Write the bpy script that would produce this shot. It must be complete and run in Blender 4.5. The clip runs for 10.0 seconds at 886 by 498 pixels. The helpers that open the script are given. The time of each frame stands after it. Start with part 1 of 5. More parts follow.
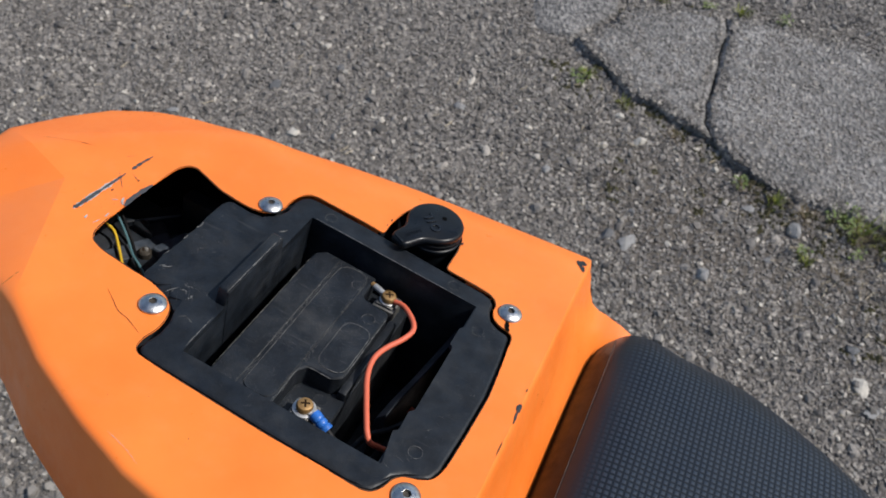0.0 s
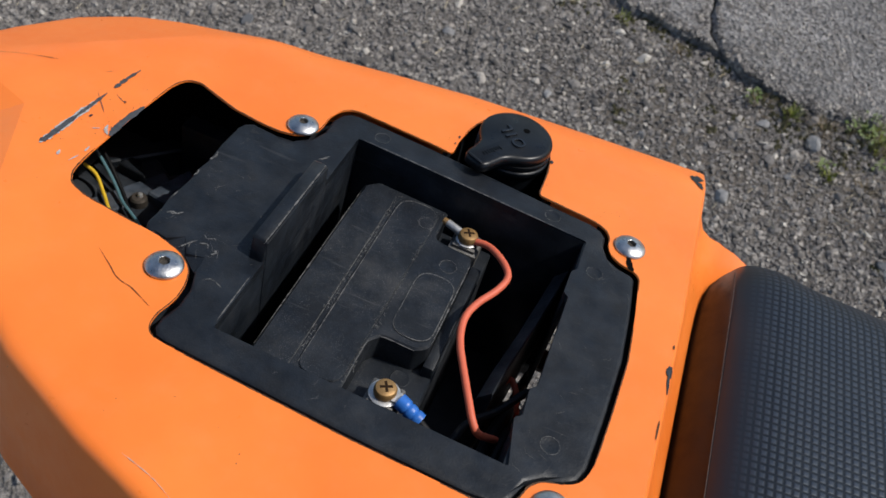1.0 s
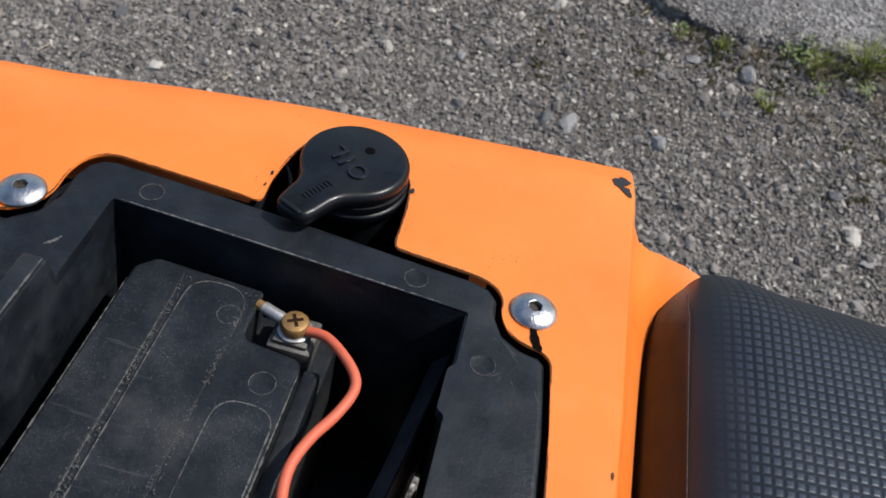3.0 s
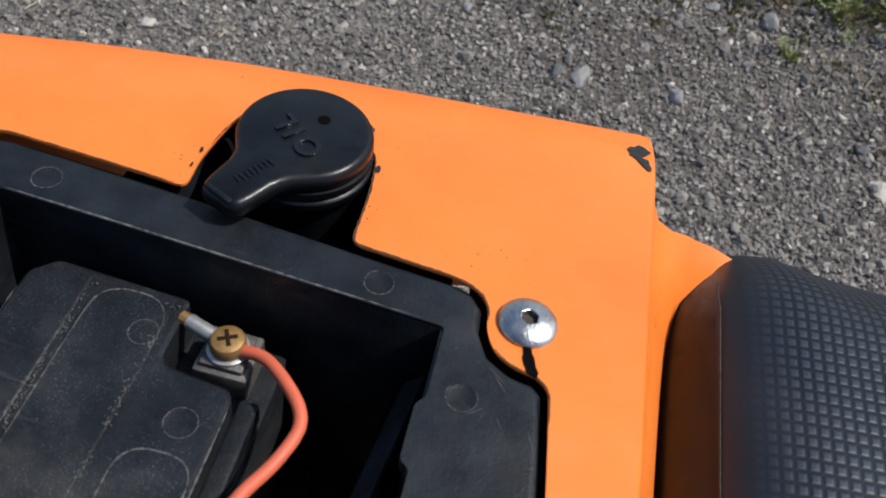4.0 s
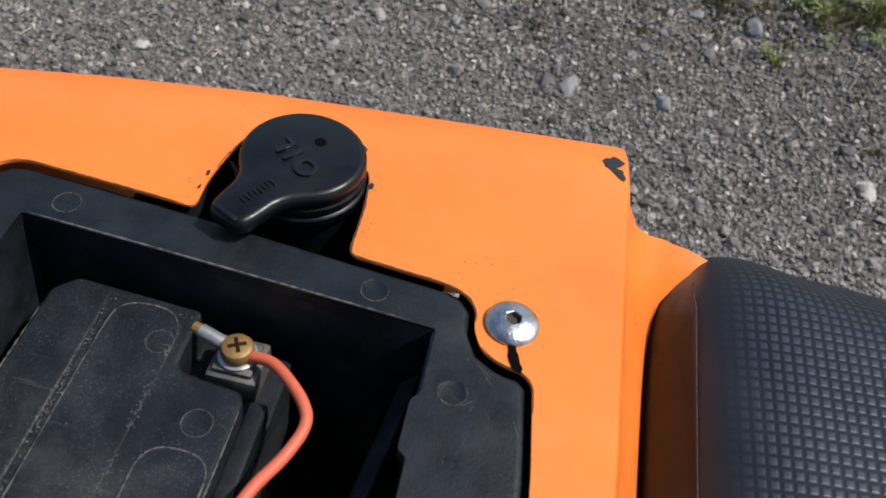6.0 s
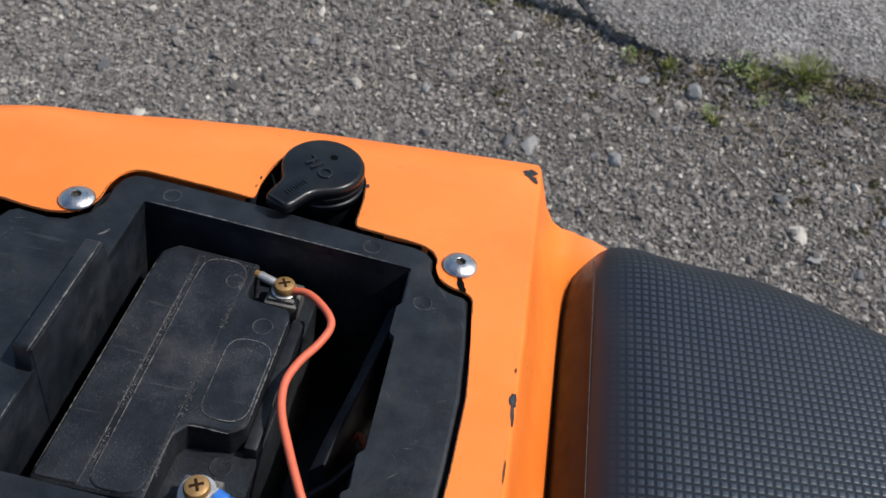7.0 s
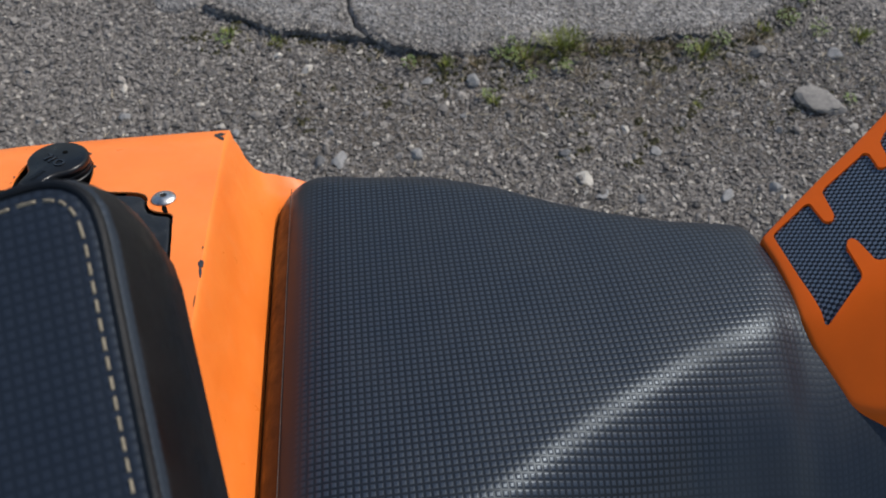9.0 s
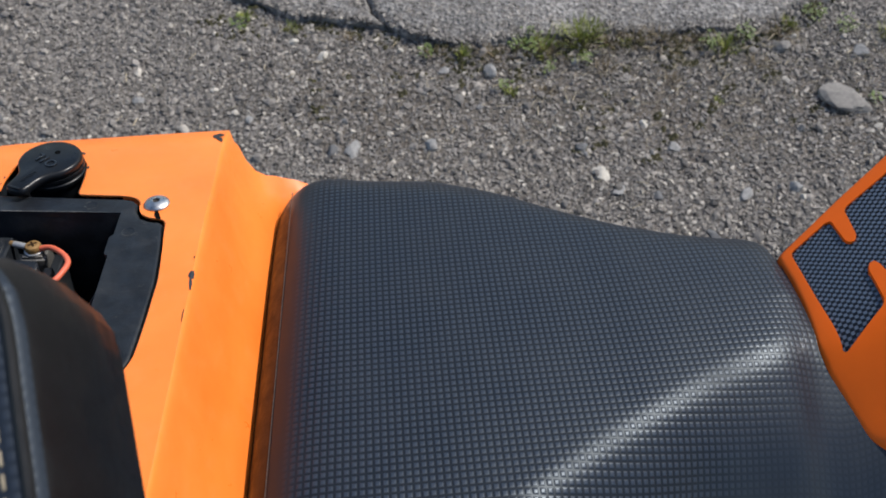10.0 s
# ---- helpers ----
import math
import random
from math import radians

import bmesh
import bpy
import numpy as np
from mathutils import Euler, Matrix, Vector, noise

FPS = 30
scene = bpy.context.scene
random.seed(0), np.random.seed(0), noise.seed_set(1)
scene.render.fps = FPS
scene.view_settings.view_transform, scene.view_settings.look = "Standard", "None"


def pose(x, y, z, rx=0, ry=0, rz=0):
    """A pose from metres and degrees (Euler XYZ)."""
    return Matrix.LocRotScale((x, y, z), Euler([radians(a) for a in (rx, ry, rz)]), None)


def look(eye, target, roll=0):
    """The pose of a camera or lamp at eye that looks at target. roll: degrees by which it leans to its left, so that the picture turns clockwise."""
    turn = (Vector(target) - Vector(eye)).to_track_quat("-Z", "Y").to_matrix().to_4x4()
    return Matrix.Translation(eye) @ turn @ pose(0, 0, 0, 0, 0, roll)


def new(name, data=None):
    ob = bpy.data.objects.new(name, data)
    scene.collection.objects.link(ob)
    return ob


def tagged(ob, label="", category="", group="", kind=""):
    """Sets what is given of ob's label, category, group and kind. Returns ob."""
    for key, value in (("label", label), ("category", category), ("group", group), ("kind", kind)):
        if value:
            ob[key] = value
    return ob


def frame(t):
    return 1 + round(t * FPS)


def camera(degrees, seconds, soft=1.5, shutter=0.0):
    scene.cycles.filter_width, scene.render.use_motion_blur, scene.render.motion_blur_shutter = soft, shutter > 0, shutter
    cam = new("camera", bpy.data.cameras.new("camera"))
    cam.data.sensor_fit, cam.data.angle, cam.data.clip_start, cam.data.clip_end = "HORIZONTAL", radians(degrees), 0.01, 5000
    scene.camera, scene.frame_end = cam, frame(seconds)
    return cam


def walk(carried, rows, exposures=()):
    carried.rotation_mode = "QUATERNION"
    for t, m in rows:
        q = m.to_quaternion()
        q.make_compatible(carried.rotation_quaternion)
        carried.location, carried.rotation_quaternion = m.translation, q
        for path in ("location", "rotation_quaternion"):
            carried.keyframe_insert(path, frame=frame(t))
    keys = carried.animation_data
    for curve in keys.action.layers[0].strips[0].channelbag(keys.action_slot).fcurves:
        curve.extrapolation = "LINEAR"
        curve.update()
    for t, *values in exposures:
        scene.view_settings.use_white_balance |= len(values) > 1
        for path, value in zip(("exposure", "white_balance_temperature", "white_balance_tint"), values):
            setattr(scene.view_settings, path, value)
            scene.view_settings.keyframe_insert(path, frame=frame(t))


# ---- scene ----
cam = camera(54.5, 10.0, soft=1.6)
cam.data.dof.use_dof, cam.data.dof.focus_distance, cam.data.dof.aperture_fstop = True, 0.34, 32.0
PATH = [
    (0, (0.037, 0.043, 1.425), (0.036, 1.196, -0.209), 9.2),
    (0.5, (-0.011, 0.065, 1.39), (0.018, 1.203, -0.255), 10.9),
    (1, (-0.017, 0.101, 1.315), (0.06, 1.149, -0.387), 9.1),
    (1.5, (-0.012, 0.119, 1.285), (0.098, 1.154, -0.422), 7.0),
    (2, (0.001, 0.123, 1.279), (0.155, 1.148, -0.431), 8.3),
    (2.5, (0.016, 0.161, 1.259), (0.205, 1.175, -0.454), 8.3),
    (4, (0.047, 0.237, 1.183), (0.199, 1.122, -0.603), 5.6),
    (4.5, (0.048, 0.237, 1.184), (0.193, 1.119, -0.605), 4.7),
    (5, (0.052, 0.235, 1.185), (0.199, 1.126, -0.599), 4.3),
    (5.5, (0.052, 0.235, 1.186), (0.201, 1.121, -0.6), 4.0),
    (7, (0.034, 0.133, 1.297), (0.268, 1.168, -0.399), 5.6),
    (7.5, (0.042, 0.039, 1.366), (0.357, 1.123, -0.285), 4.7),
    (8, (0.072, -0.025, 1.39), (0.517, 1.032, -0.249), 3.7),
    (8.5, (0.09, -0.053, 1.397), (0.584, 0.984, -0.24), 2.5),
    (9, (0.098, -0.051, 1.399), (0.59, 0.991, -0.236), 1.2),
    (9.5, (0.113, -0.034, 1.397), (0.567, 1.019, -0.241), 0.5),
    (10, (0.116, -0.031, 1.392), (0.562, 0.999, -0.264), 1.0),
]
EXPOSURES = [(0.0, 0.15), (0.5, 0.08), (1.0, 0.0), (2.0, 0.1), (2.5, 0.28), (4.0, 0.15), (5.5, 0.16), (7.0, 0.25), (7.5, 0.2), (8.0, 0.22), (8.5, 0.12), (9.0, 0.02), (9.5, 0.15), (10.0, 0.32)]
walk(cam, [(t, look(eye, target, roll)) for t, eye, target, roll in PATH], EXPOSURES)

# ---- world and light ----
world = bpy.data.worlds.new("sky")
scene.world = world
world.use_nodes = True
SUN_EL, SUN_AZ = 49.0, 9.0        # degrees; azimuth from +x towards +y
nt = world.node_tree
sky = nt.nodes.new("ShaderNodeTexSky")
sky.sky_type = "NISHITA"
sky.sun_disc = False
sky.sun_elevation = radians(SUN_EL)
sky.sun_rotation = radians(90 - SUN_AZ)
nt.links.new(sky.outputs[0], nt.nodes["Background"].inputs[0])
nt.nodes["Background"].inputs[1].default_value = 0.13
sun = new("sun", bpy.data.lights.new("sun", "SUN"))
sun.data.energy, sun.data.angle, sun.data.color = 3.5, radians(0.6), (1.0, 0.96, 0.9)
sun_from = Vector((math.cos(radians(SUN_EL)) * math.cos(radians(SUN_AZ)), math.cos(radians(SUN_EL)) * math.sin(radians(SUN_AZ)), math.sin(radians(SUN_EL))))
sun.matrix_world = look(sun_from * 20, (0, 0, 0))

# ---- the motorcycle's own frame: x forward, y to its left, z up from the tail ----
BIKE = Matrix(((0.94668, 0.30047, 0.11625, -0.01488), (-0.32004, 0.91849, 0.23228, 0.27603), (-0.03698, -0.2571, 0.96568, 1.01148), (0, 0, 0, 1)))


# ---- materials ----
class Nodes:
    """A small helper that builds one principled material."""

    def __init__(self, name, rough=0.5, metal=0.0, spec=0.5, coord="Object"):
        self.mat = bpy.data.materials.new(name)
        self.mat.use_nodes = True
        self.t = self.mat.node_tree
        self.bsdf = self.t.nodes["Principled BSDF"]
        self.bsdf.inputs["Roughness"].default_value = rough
        self.bsdf.inputs["Metallic"].default_value = metal
        self.bsdf.inputs["Specular IOR Level"].default_value = spec
        self.co = self.t.nodes.new("ShaderNodeTexCoord").outputs[coord]

    def link(self, a, b):
        self.t.links.new(a, b)

    def noise(self, scale, detail=4.0, rough=0.55, vec=None):
        n = self.t.nodes.new("ShaderNodeTexNoise")
        n.inputs["Scale"].default_value, n.inputs["Detail"].default_value, n.inputs["Roughness"].default_value = scale, detail, rough
        self.link(vec or self.co, n.inputs["Vector"])
        return n.outputs["Fac"]

    def voronoi(self, scale, feature="F1", out="Distance", vec=None):
        n = self.t.nodes.new("ShaderNodeTexVoronoi")
        n.feature = feature
        n.inputs["Scale"].default_value = scale
        self.link(vec or self.co, n.inputs["Vector"])
        return n.outputs[out]

    def ramp(self, fac, stops):
        n = self.t.nodes.new("ShaderNodeValToRGB")
        el = n.color_ramp.elements
        while len(el) < len(stops):
            el.new(0.5)
        for e, (p, c) in zip(el, stops):
            e.position = p
            e.color = (*c, 1) if isinstance(c, tuple) else (c, c, c, 1)
        self.link(fac, n.inputs[0])
        return n.outputs[0]

    def mix(self, fac, a, b, kind="MIX"):
        n = self.t.nodes.new("ShaderNodeMix")
        n.data_type, n.blend_type = "RGBA", kind
        for sock, v in ((n.inputs[0], fac), (n.inputs[6], a), (n.inputs[7], b)):
            if isinstance(v, (int, float)):
                sock.default_value = v if sock == n.inputs[0] else (v, v, v, 1)
            elif isinstance(v, tuple):
                sock.default_value = (*v, 1)
            else:
                self.link(v, sock)
        return n.outputs[2]

    def math(self, op, a, b=0.0):
        n = self.t.nodes.new("ShaderNodeMath")
        n.operation = op
        for sock, v in ((n.inputs[0], a), (n.inputs[1], b)):
            if isinstance(v, (int, float)):
                sock.default_value = v
            else:
                self.link(v, sock)
        return n.outputs[0]

    def color(self, v):
        if isinstance(v, tuple):
            self.bsdf.inputs["Base Color"].default_value = (*v, 1)
        else:
            self.link(v, self.bsdf.inputs["Base Color"])

    def rough(self, v):
        self.link(v, self.bsdf.inputs["Roughness"])

    def bump(self, height, dist, strength=1.0):
        n = self.t.nodes.new("ShaderNodeBump")
        n.inputs["Strength"].default_value, n.inputs["Distance"].default_value = strength, dist
        self.link(height, n.inputs["Height"])
        if self.bsdf.inputs["Normal"].is_linked:
            self.link(self.bsdf.inputs["Normal"].links[0].from_socket, n.inputs["Normal"])
        self.link(n.outputs[0], self.bsdf.inputs["Normal"])


def orange_paint():
    m = Nodes("orange_paint", 0.3)
    fade = m.ramp(m.noise(9.0, 6, 0.6), [(0.35, 0.0), (0.68, 1.0)])
    base = m.mix(fade, (0.95, 0.235, 0.036), (0.86, 0.178, 0.02))
    dust = m.ramp(m.noise(60.0, 6, 0.7), [(0.5, 0.0), (0.85, 0.25)])
    base = m.mix(dust, base, (0.85, 0.30, 0.10))
    specks = m.ramp(m.voronoi(260.0), [(0.0, 1.0), (0.045, 0.0)])
    gate = m.ramp(m.noise(35.0, 2), [(0.62, 0.0), (0.7, 1.0)])
    base = m.mix(m.math("MULTIPLY", specks, gate), base, (0.25, 0.05, 0.01))
    m.color(base)
    m.rough(m.ramp(m.noise(90.0, 5, 0.7), [(0.3, 0.27), (0.75, 0.45)]))
    m.bump(m.noise(25.0, 2), 0.0006, 0.5)
    m.bump(m.noise(900.0, 2), 0.00004, 0.5)
    return m.mat


def black_plastic(name="black_plastic", dark=0.016, light=0.05, dirt=0.5, rough=0.5, spec=0.3, relief=1.0, grit=1.0):
    """Moulded black plastic: cool black, cloudy dust, pale specks and fine scratches."""
    m = Nodes(name, rough, 0.0, spec)
    cloud = m.ramp(m.noise(55.0, 8, 0.72), [(0.4, 0.0), (0.75, 1.0)])
    base = m.mix(cloud, (dark * 0.5, dark * 0.64, dark * 0.86), (dark * 1.6, dark * 2.05, dark * 2.7))
    stain = m.ramp(m.noise(26.0, 9, 0.75), [(0.5, 0.0), (0.78, dirt)])
    base = m.mix(stain, base, (light * 1.05, light, light * 0.94))
    gate = m.ramp(m.noise(60.0, 6, 0.75), [(0.38, 0.05), (0.66, 1.0)])
    for scale, size, tone in ((330.0, 0.035, 0.3), (620.0, 0.07, 0.28), (1150.0, 0.12, 0.24), (1900.0, 0.22, 0.19)):
        dots = m.math("MULTIPLY", m.ramp(m.voronoi(scale), [(0.0, 1.0), (size, 0.0)]), gate)
        base = m.mix(m.math("MULTIPLY", dots, min(1.0, 0.75 * dirt * grit)), base, (tone * grit, tone * grit * 0.96, tone * grit * 0.88))
    for turn, scale in ((0.4, 34.0), (1.9, 27.0)):
        mp = m.t.nodes.new("ShaderNodeMapping")
        mp.inputs["Rotation"].default_value = (0.3, 0.2, turn)
        mp.inputs["Scale"].default_value = (1.0, 14.0, 4.0)
        m.link(m.co, mp.inputs["Vector"])
        line = m.ramp(m.noise(scale, 3, 0.5, mp.outputs[0]), [(0.665, 0.0), (0.70, 1.0)])
        line = m.math("MULTIPLY", line, m.ramp(m.noise(17.0 + turn, 3), [(0.48, 0.0), (0.6, 1.0)]))
        base = m.mix(m.math("MULTIPLY", line, 0.22 * dirt), base, (0.11, 0.108, 0.104))
    m.color(base)
    m.rough(m.ramp(m.noise(85.0, 7, 0.7), [(0.3, rough - 0.14), (0.75, rough + 0.2)]))
    m.bump(m.noise(1500.0, 2), 0.00015, 0.6 * relief)
    m.bump(m.noise(75.0, 5, 0.65), 0.0006, 0.5 * relief)
    return m.mat


def weave(name, pitch, lo, hi, depth, rough, spec=0.4, stretched=False):
    """Vinyl embossed with small diamonds; the map is in metres."""
    m = Nodes(name, rough, 0.0, spec, coord="UV")
    sep = m.t.nodes.new("ShaderNodeSeparateXYZ")
    m.link(m.co, sep.inputs[0])
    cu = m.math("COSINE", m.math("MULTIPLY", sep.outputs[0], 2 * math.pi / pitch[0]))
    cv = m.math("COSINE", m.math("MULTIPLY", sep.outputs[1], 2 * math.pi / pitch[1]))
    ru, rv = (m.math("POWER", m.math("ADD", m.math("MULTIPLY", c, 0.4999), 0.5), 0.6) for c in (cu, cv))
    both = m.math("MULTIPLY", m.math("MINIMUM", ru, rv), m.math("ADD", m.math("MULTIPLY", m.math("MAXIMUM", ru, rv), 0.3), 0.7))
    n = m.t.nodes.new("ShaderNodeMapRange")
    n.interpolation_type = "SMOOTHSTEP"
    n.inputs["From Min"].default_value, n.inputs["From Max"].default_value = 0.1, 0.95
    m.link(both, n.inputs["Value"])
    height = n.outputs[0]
    if stretched:
        # the embossing is pulled smooth over the rear rounding and at the front flank
        rear = m.ramp(sep.outputs[0], [(0.156, 0.0), (0.172, 1.0)])
        front = m.ramp(m.math("ADD", sep.outputs[0], m.math("MULTIPLY", sep.outputs[1], -0.9)), [(0.455, 0.0), (0.52, 0.7)])
        side = m.ramp(m.math("MULTIPLY", sep.outputs[1], -1.0), [(0.025, 0.0), (0.055, 1.0)])
        keep = m.math("MULTIPLY", rear, m.math("SUBTRACT", 1.0, m.math("MULTIPLY", front, side)))
        height = m.math("MULTIPLY", height, keep)
    worn = m.noise(14.0, 5, 0.65)
    # groove shade is put into the colour: darker low, lighter on top
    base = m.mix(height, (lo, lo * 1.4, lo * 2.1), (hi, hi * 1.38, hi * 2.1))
    # the grooves also reflect less than the raised diamonds
    m.link(m.ramp(height, [(0.0, spec * 0.75), (0.7, spec)]) if not stretched else m.math("MULTIPLY", m.ramp(m.math("ADD", height, m.math("SUBTRACT", 1.0, keep)), [(0.0, 0.55), (0.7, 1.0)]), spec), m.bsdf.inputs["Specular IOR Level"])
    base = m.mix(m.ramp(worn, [(0.5, 0.0), (0.8, 0.3)]), base, (hi * 1.15, hi * 1.3, hi * 1.55))
    m.bsdf.inputs["Specular Tint"].default_value = (0.8, 0.9, 1.0, 1)
    m.color(base)
    m.rough(m.ramp(m.noise(22.0, 4), [(0.3, rough - 0.05), (0.75, rough + 0.08)]))
    m.bump(height, depth, 1.0)
    m.bump(m.noise(5.0, 3), 0.004, 0.25)
    return m.mat


def plain(name, col, rough=0.5, metal=0.0, vary=0.25, scale=150.0, bump=0.00008, spec=0.5):
    m = Nodes(name, rough, metal, spec)
    dark = tuple(c * (1 - vary) for c in col)
    m.color(m.mix(m.ramp(m.noise(scale, 5, 0.65), [(0.3, 0.0), (0.7, 1.0)]), dark, col))
    m.rough(m.ramp(m.noise(scale * 0.6, 4), [(0.3, max(0.05, rough - 0.1)), (0.75, min(1.0, rough + 0.12))]))
    m.bump(m.noise(scale * 5, 3), bump, 0.6)
    return m.mat


def carbon_print(name, pitch):
    """Glossy printed cover with a light and dark woven check."""
    m = Nodes(name, 0.18, coord="UV")
    sep = m.t.nodes.new("ShaderNodeSeparateXYZ")
    m.link(m.co, sep.inputs[0])
    u = m.math("DIVIDE", sep.outputs[0], pitch)
    v = m.math("DIVIDE", sep.outputs[1], pitch)
    par = m.math("ABSOLUTE", m.math("MODULO", m.math("ADD", m.math("FLOOR", u), m.math("FLOOR", v)), 2.0))
    soft = m.math("ABSOLUTE", m.math("SINE", m.math("MULTIPLY", u, math.pi)))
    shade = m.math("MULTIPLY", par, m.math("ADD", m.math("MULTIPLY", soft, 0.6), 0.4))
    m.color(m.mix(shade, (0.004, 0.005, 0.007), (0.10, 0.125, 0.165)))
    m.bump(m.noise(40.0, 2), 0.0003, 0.3)
    return m.mat


def stone_mat(name, stops, rough=0.85):
    """Loose stones, each with a grey of its own."""
    m = Nodes(name, rough)
    geo = m.t.nodes.new("ShaderNodeNewGeometry")
    base = m.ramp(geo.outputs["Random Per Island"], stops)
    grain = m.ramp(m.noise(350.0, 4, 0.7), [(0.25, 0.62), (0.75, 1.15)])
    m.color(m.mix(1.0, base, grain, "MULTIPLY"))
    m.bump(m.noise(500.0, 3), 0.0012, 0.8)
    return m.mat


def ground_mat():
    m = Nodes("gravel_ground", 0.9)
    fine = m.voronoi(190.0, out="Color")
    mid = m.voronoi(75.0, out="Color")
    sepf = m.t.nodes.new("ShaderNodeSeparateColor")
    m.link(fine, sepf.inputs[0])
    sepm = m.t.nodes.new("ShaderNodeSeparateColor")
    m.link(mid, sepm.inputs[0])
    grey = m.ramp(sepf.outputs[0], [(0.0, (0.0714, 0.0647, 0.0569)), (0.45, (0.153, 0.138, 0.124)), (0.8, (0.245, 0.222, 0.198)), (1.0, (0.388, 0.352, 0.309))])
    big = m.ramp(sepm.outputs[1], [(0.0, (0.112, 0.101, 0.0907)), (0.6, (0.194, 0.176, 0.157)), (1.0, (0.316, 0.287, 0.253))])
    base = m.mix(m.ramp(m.noise(40.0, 3), [(0.4, 0.0), (0.6, 1.0)]), grey, big)
    soil = m.ramp(m.noise(3.2, 6, 0.65), [(0.46, 0.0), (0.68, 0.6)])
    base = m.mix(soil, base, (0.102, 0.0836, 0.0647))
    sep = m.t.nodes.new("ShaderNodeSeparateXYZ")
    m.link(m.co, sep.inputs[0])
    along = m.math("ADD", m.math("MULTIPLY", sep.outputs[0], 0.42), sep.outputs[1])
    along = m.math("ADD", along, m.math("MULTIPLY", m.math("SUBTRACT", m.noise(2.6, 5, 0.6), 0.5), 0.5))
    strip = m.ramp(m.math("ABSOLUTE", m.math("SUBTRACT", along, 1.47)), [(0.08, 0.85), (0.36, 0.0)])
    near = m.ramp(m.math("ABSOLUTE", m.math("SUBTRACT", sep.outputs[0], 1.05)), [(0.7, 1.0), (0.95, 0.0)])
    strip = m.math("MULTIPLY", strip, near)
    base = m.mix(m.math("MULTIPLY", strip, m.ramp(m.noise(55.0, 4, 0.7), [(0.3, 1.0), (0.75, 0.45)])), base, (0.0867, 0.0687, 0.0502))
    m.color(base)
    m.bump(m.voronoi(190.0), 0.004, 0.9)
    m.bump(m.voronoi(75.0), 0.006, 0.7)
    m.bump(m.noise(600.0, 4, 0.7), 0.0015, 0.8)
    return m.mat


def slab_mat():
    m = Nodes("old_asphalt", 0.88)
    chips = m.voronoi(120.0, out="Color")
    sep = m.t.nodes.new("ShaderNodeSeparateColor")
    m.link(chips, sep.inputs[0])
    grey = m.ramp(sep.outputs[0], [(0.0, (0.133, 0.125, 0.118)), (0.5, (0.235, 0.221, 0.206)), (1.0, (0.367, 0.345, 0.32))])
    wear = m.ramp(m.noise(4.0, 6, 0.6), [(0.4, 0.72), (0.65, 1.1)])
    m.color(m.mix(1.0, grey, wear, "MULTIPLY"))
    m.bump(m.voronoi(120.0), 0.008, 1.0)
    m.bump(m.noise(500.0, 4, 0.7), 0.002, 0.9)
    m.bump(m.noise(14.0, 4), 0.01, 0.5)
    return m.mat


ORANGE = orange_paint()
# tail orange again, with the tank's dimmer light put into the colour
TANKORANGE = plain("tank_orange_dimmed", (0.8, 0.125, 0.004), 0.5, 0.0, 0.06, 40.0, 0.00005, 0.22)
TRAY = black_plastic("tray_plastic", 0.0105, 0.034, 0.6, 0.45)
WALL = black_plastic("tray_wall_plastic", 0.011, 0.05, 0.55, 0.42, 0.25)
CASE = black_plastic("battery_plastic", 0.011, 0.036, 1.0, 0.5, grit=1.7)
CAPBLACK = black_plastic("cap_plastic", 0.005, 0.014, 0.12, 0.36, 0.3, 0.18)
CAPGLOSS = plain("polished_black", (0.008, 0.0085, 0.0095), 0.22, spec=0.5)
INNER = black_plastic("inner_plastic", 0.015, 0.065, 0.5, 0.6)
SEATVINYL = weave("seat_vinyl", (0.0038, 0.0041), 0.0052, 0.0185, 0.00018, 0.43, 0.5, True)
PADVINYL = weave("pad_vinyl", (0.0019, 0.0019), 0.0105, 0.0145, 0.00005, 0.45, 0.42)
SEATEDGE = black_plastic("seat_edge_vinyl", 0.002, 0.006, 0.1, 0.42, 0.36, 0.3)
CARBON = carbon_print("carbon_print", 0.002)
STEEL = plain("bolt_steel", (0.58, 0.58, 0.57), 0.34, 1.0, 0.45, 260.0, 0.00025)
SOCKET = plain("socket_dirt", (0.10, 0.085, 0.07), 0.6, 0.6, 0.5, 500.0)
BRASS = plain("tarnished_brass", (0.38, 0.22, 0.08), 0.5, 0.45, 0.4, 500.0)
# dark brown that paints the shade of the screws' cross slots
SLOT = plain("slot_shade", (0.03, 0.016, 0.007), 0.85, 0.0, 0.4, 900.0, spec=0.1)
LEAD = plain("zinc_terminal", (0.55, 0.54, 0.52), 0.45, 0.7, 0.4, 400.0)
DIRTYLEAD = plain("dirty_metal", (0.2, 0.19, 0.175), 0.6, 0.6, 0.6, 350.0, 0.0003)
RED = plain("red_insulation", (0.72, 0.145, 0.07), 0.55, 0.0, 0.15, 250.0)
BLUE = plain("blue_crimp", (0.03, 0.16, 0.55), 0.35, 0.0, 0.3, 250.0)
YELLOW = plain("yellow_insulation", (0.75, 0.48, 0.03), 0.45)
TEAL = plain("teal_insulation", (0.09, 0.19, 0.22), 0.45)
BLACKWIRE = plain("black_insulation", (0.006, 0.006, 0.007), 0.6, spec=0.2)
RUST = plain("rusty_bolt", (0.13, 0.06, 0.025), 0.7, 0.4, 0.5, 400.0)
CHIP = plain("bare_primer", (0.018, 0.023, 0.03), 0.4, 0.0, 0.6, 600.0)
CHIPGREY = plain("scraped_plastic", (0.075, 0.077, 0.08), 0.6, 0.0, 0.6, 500.0)
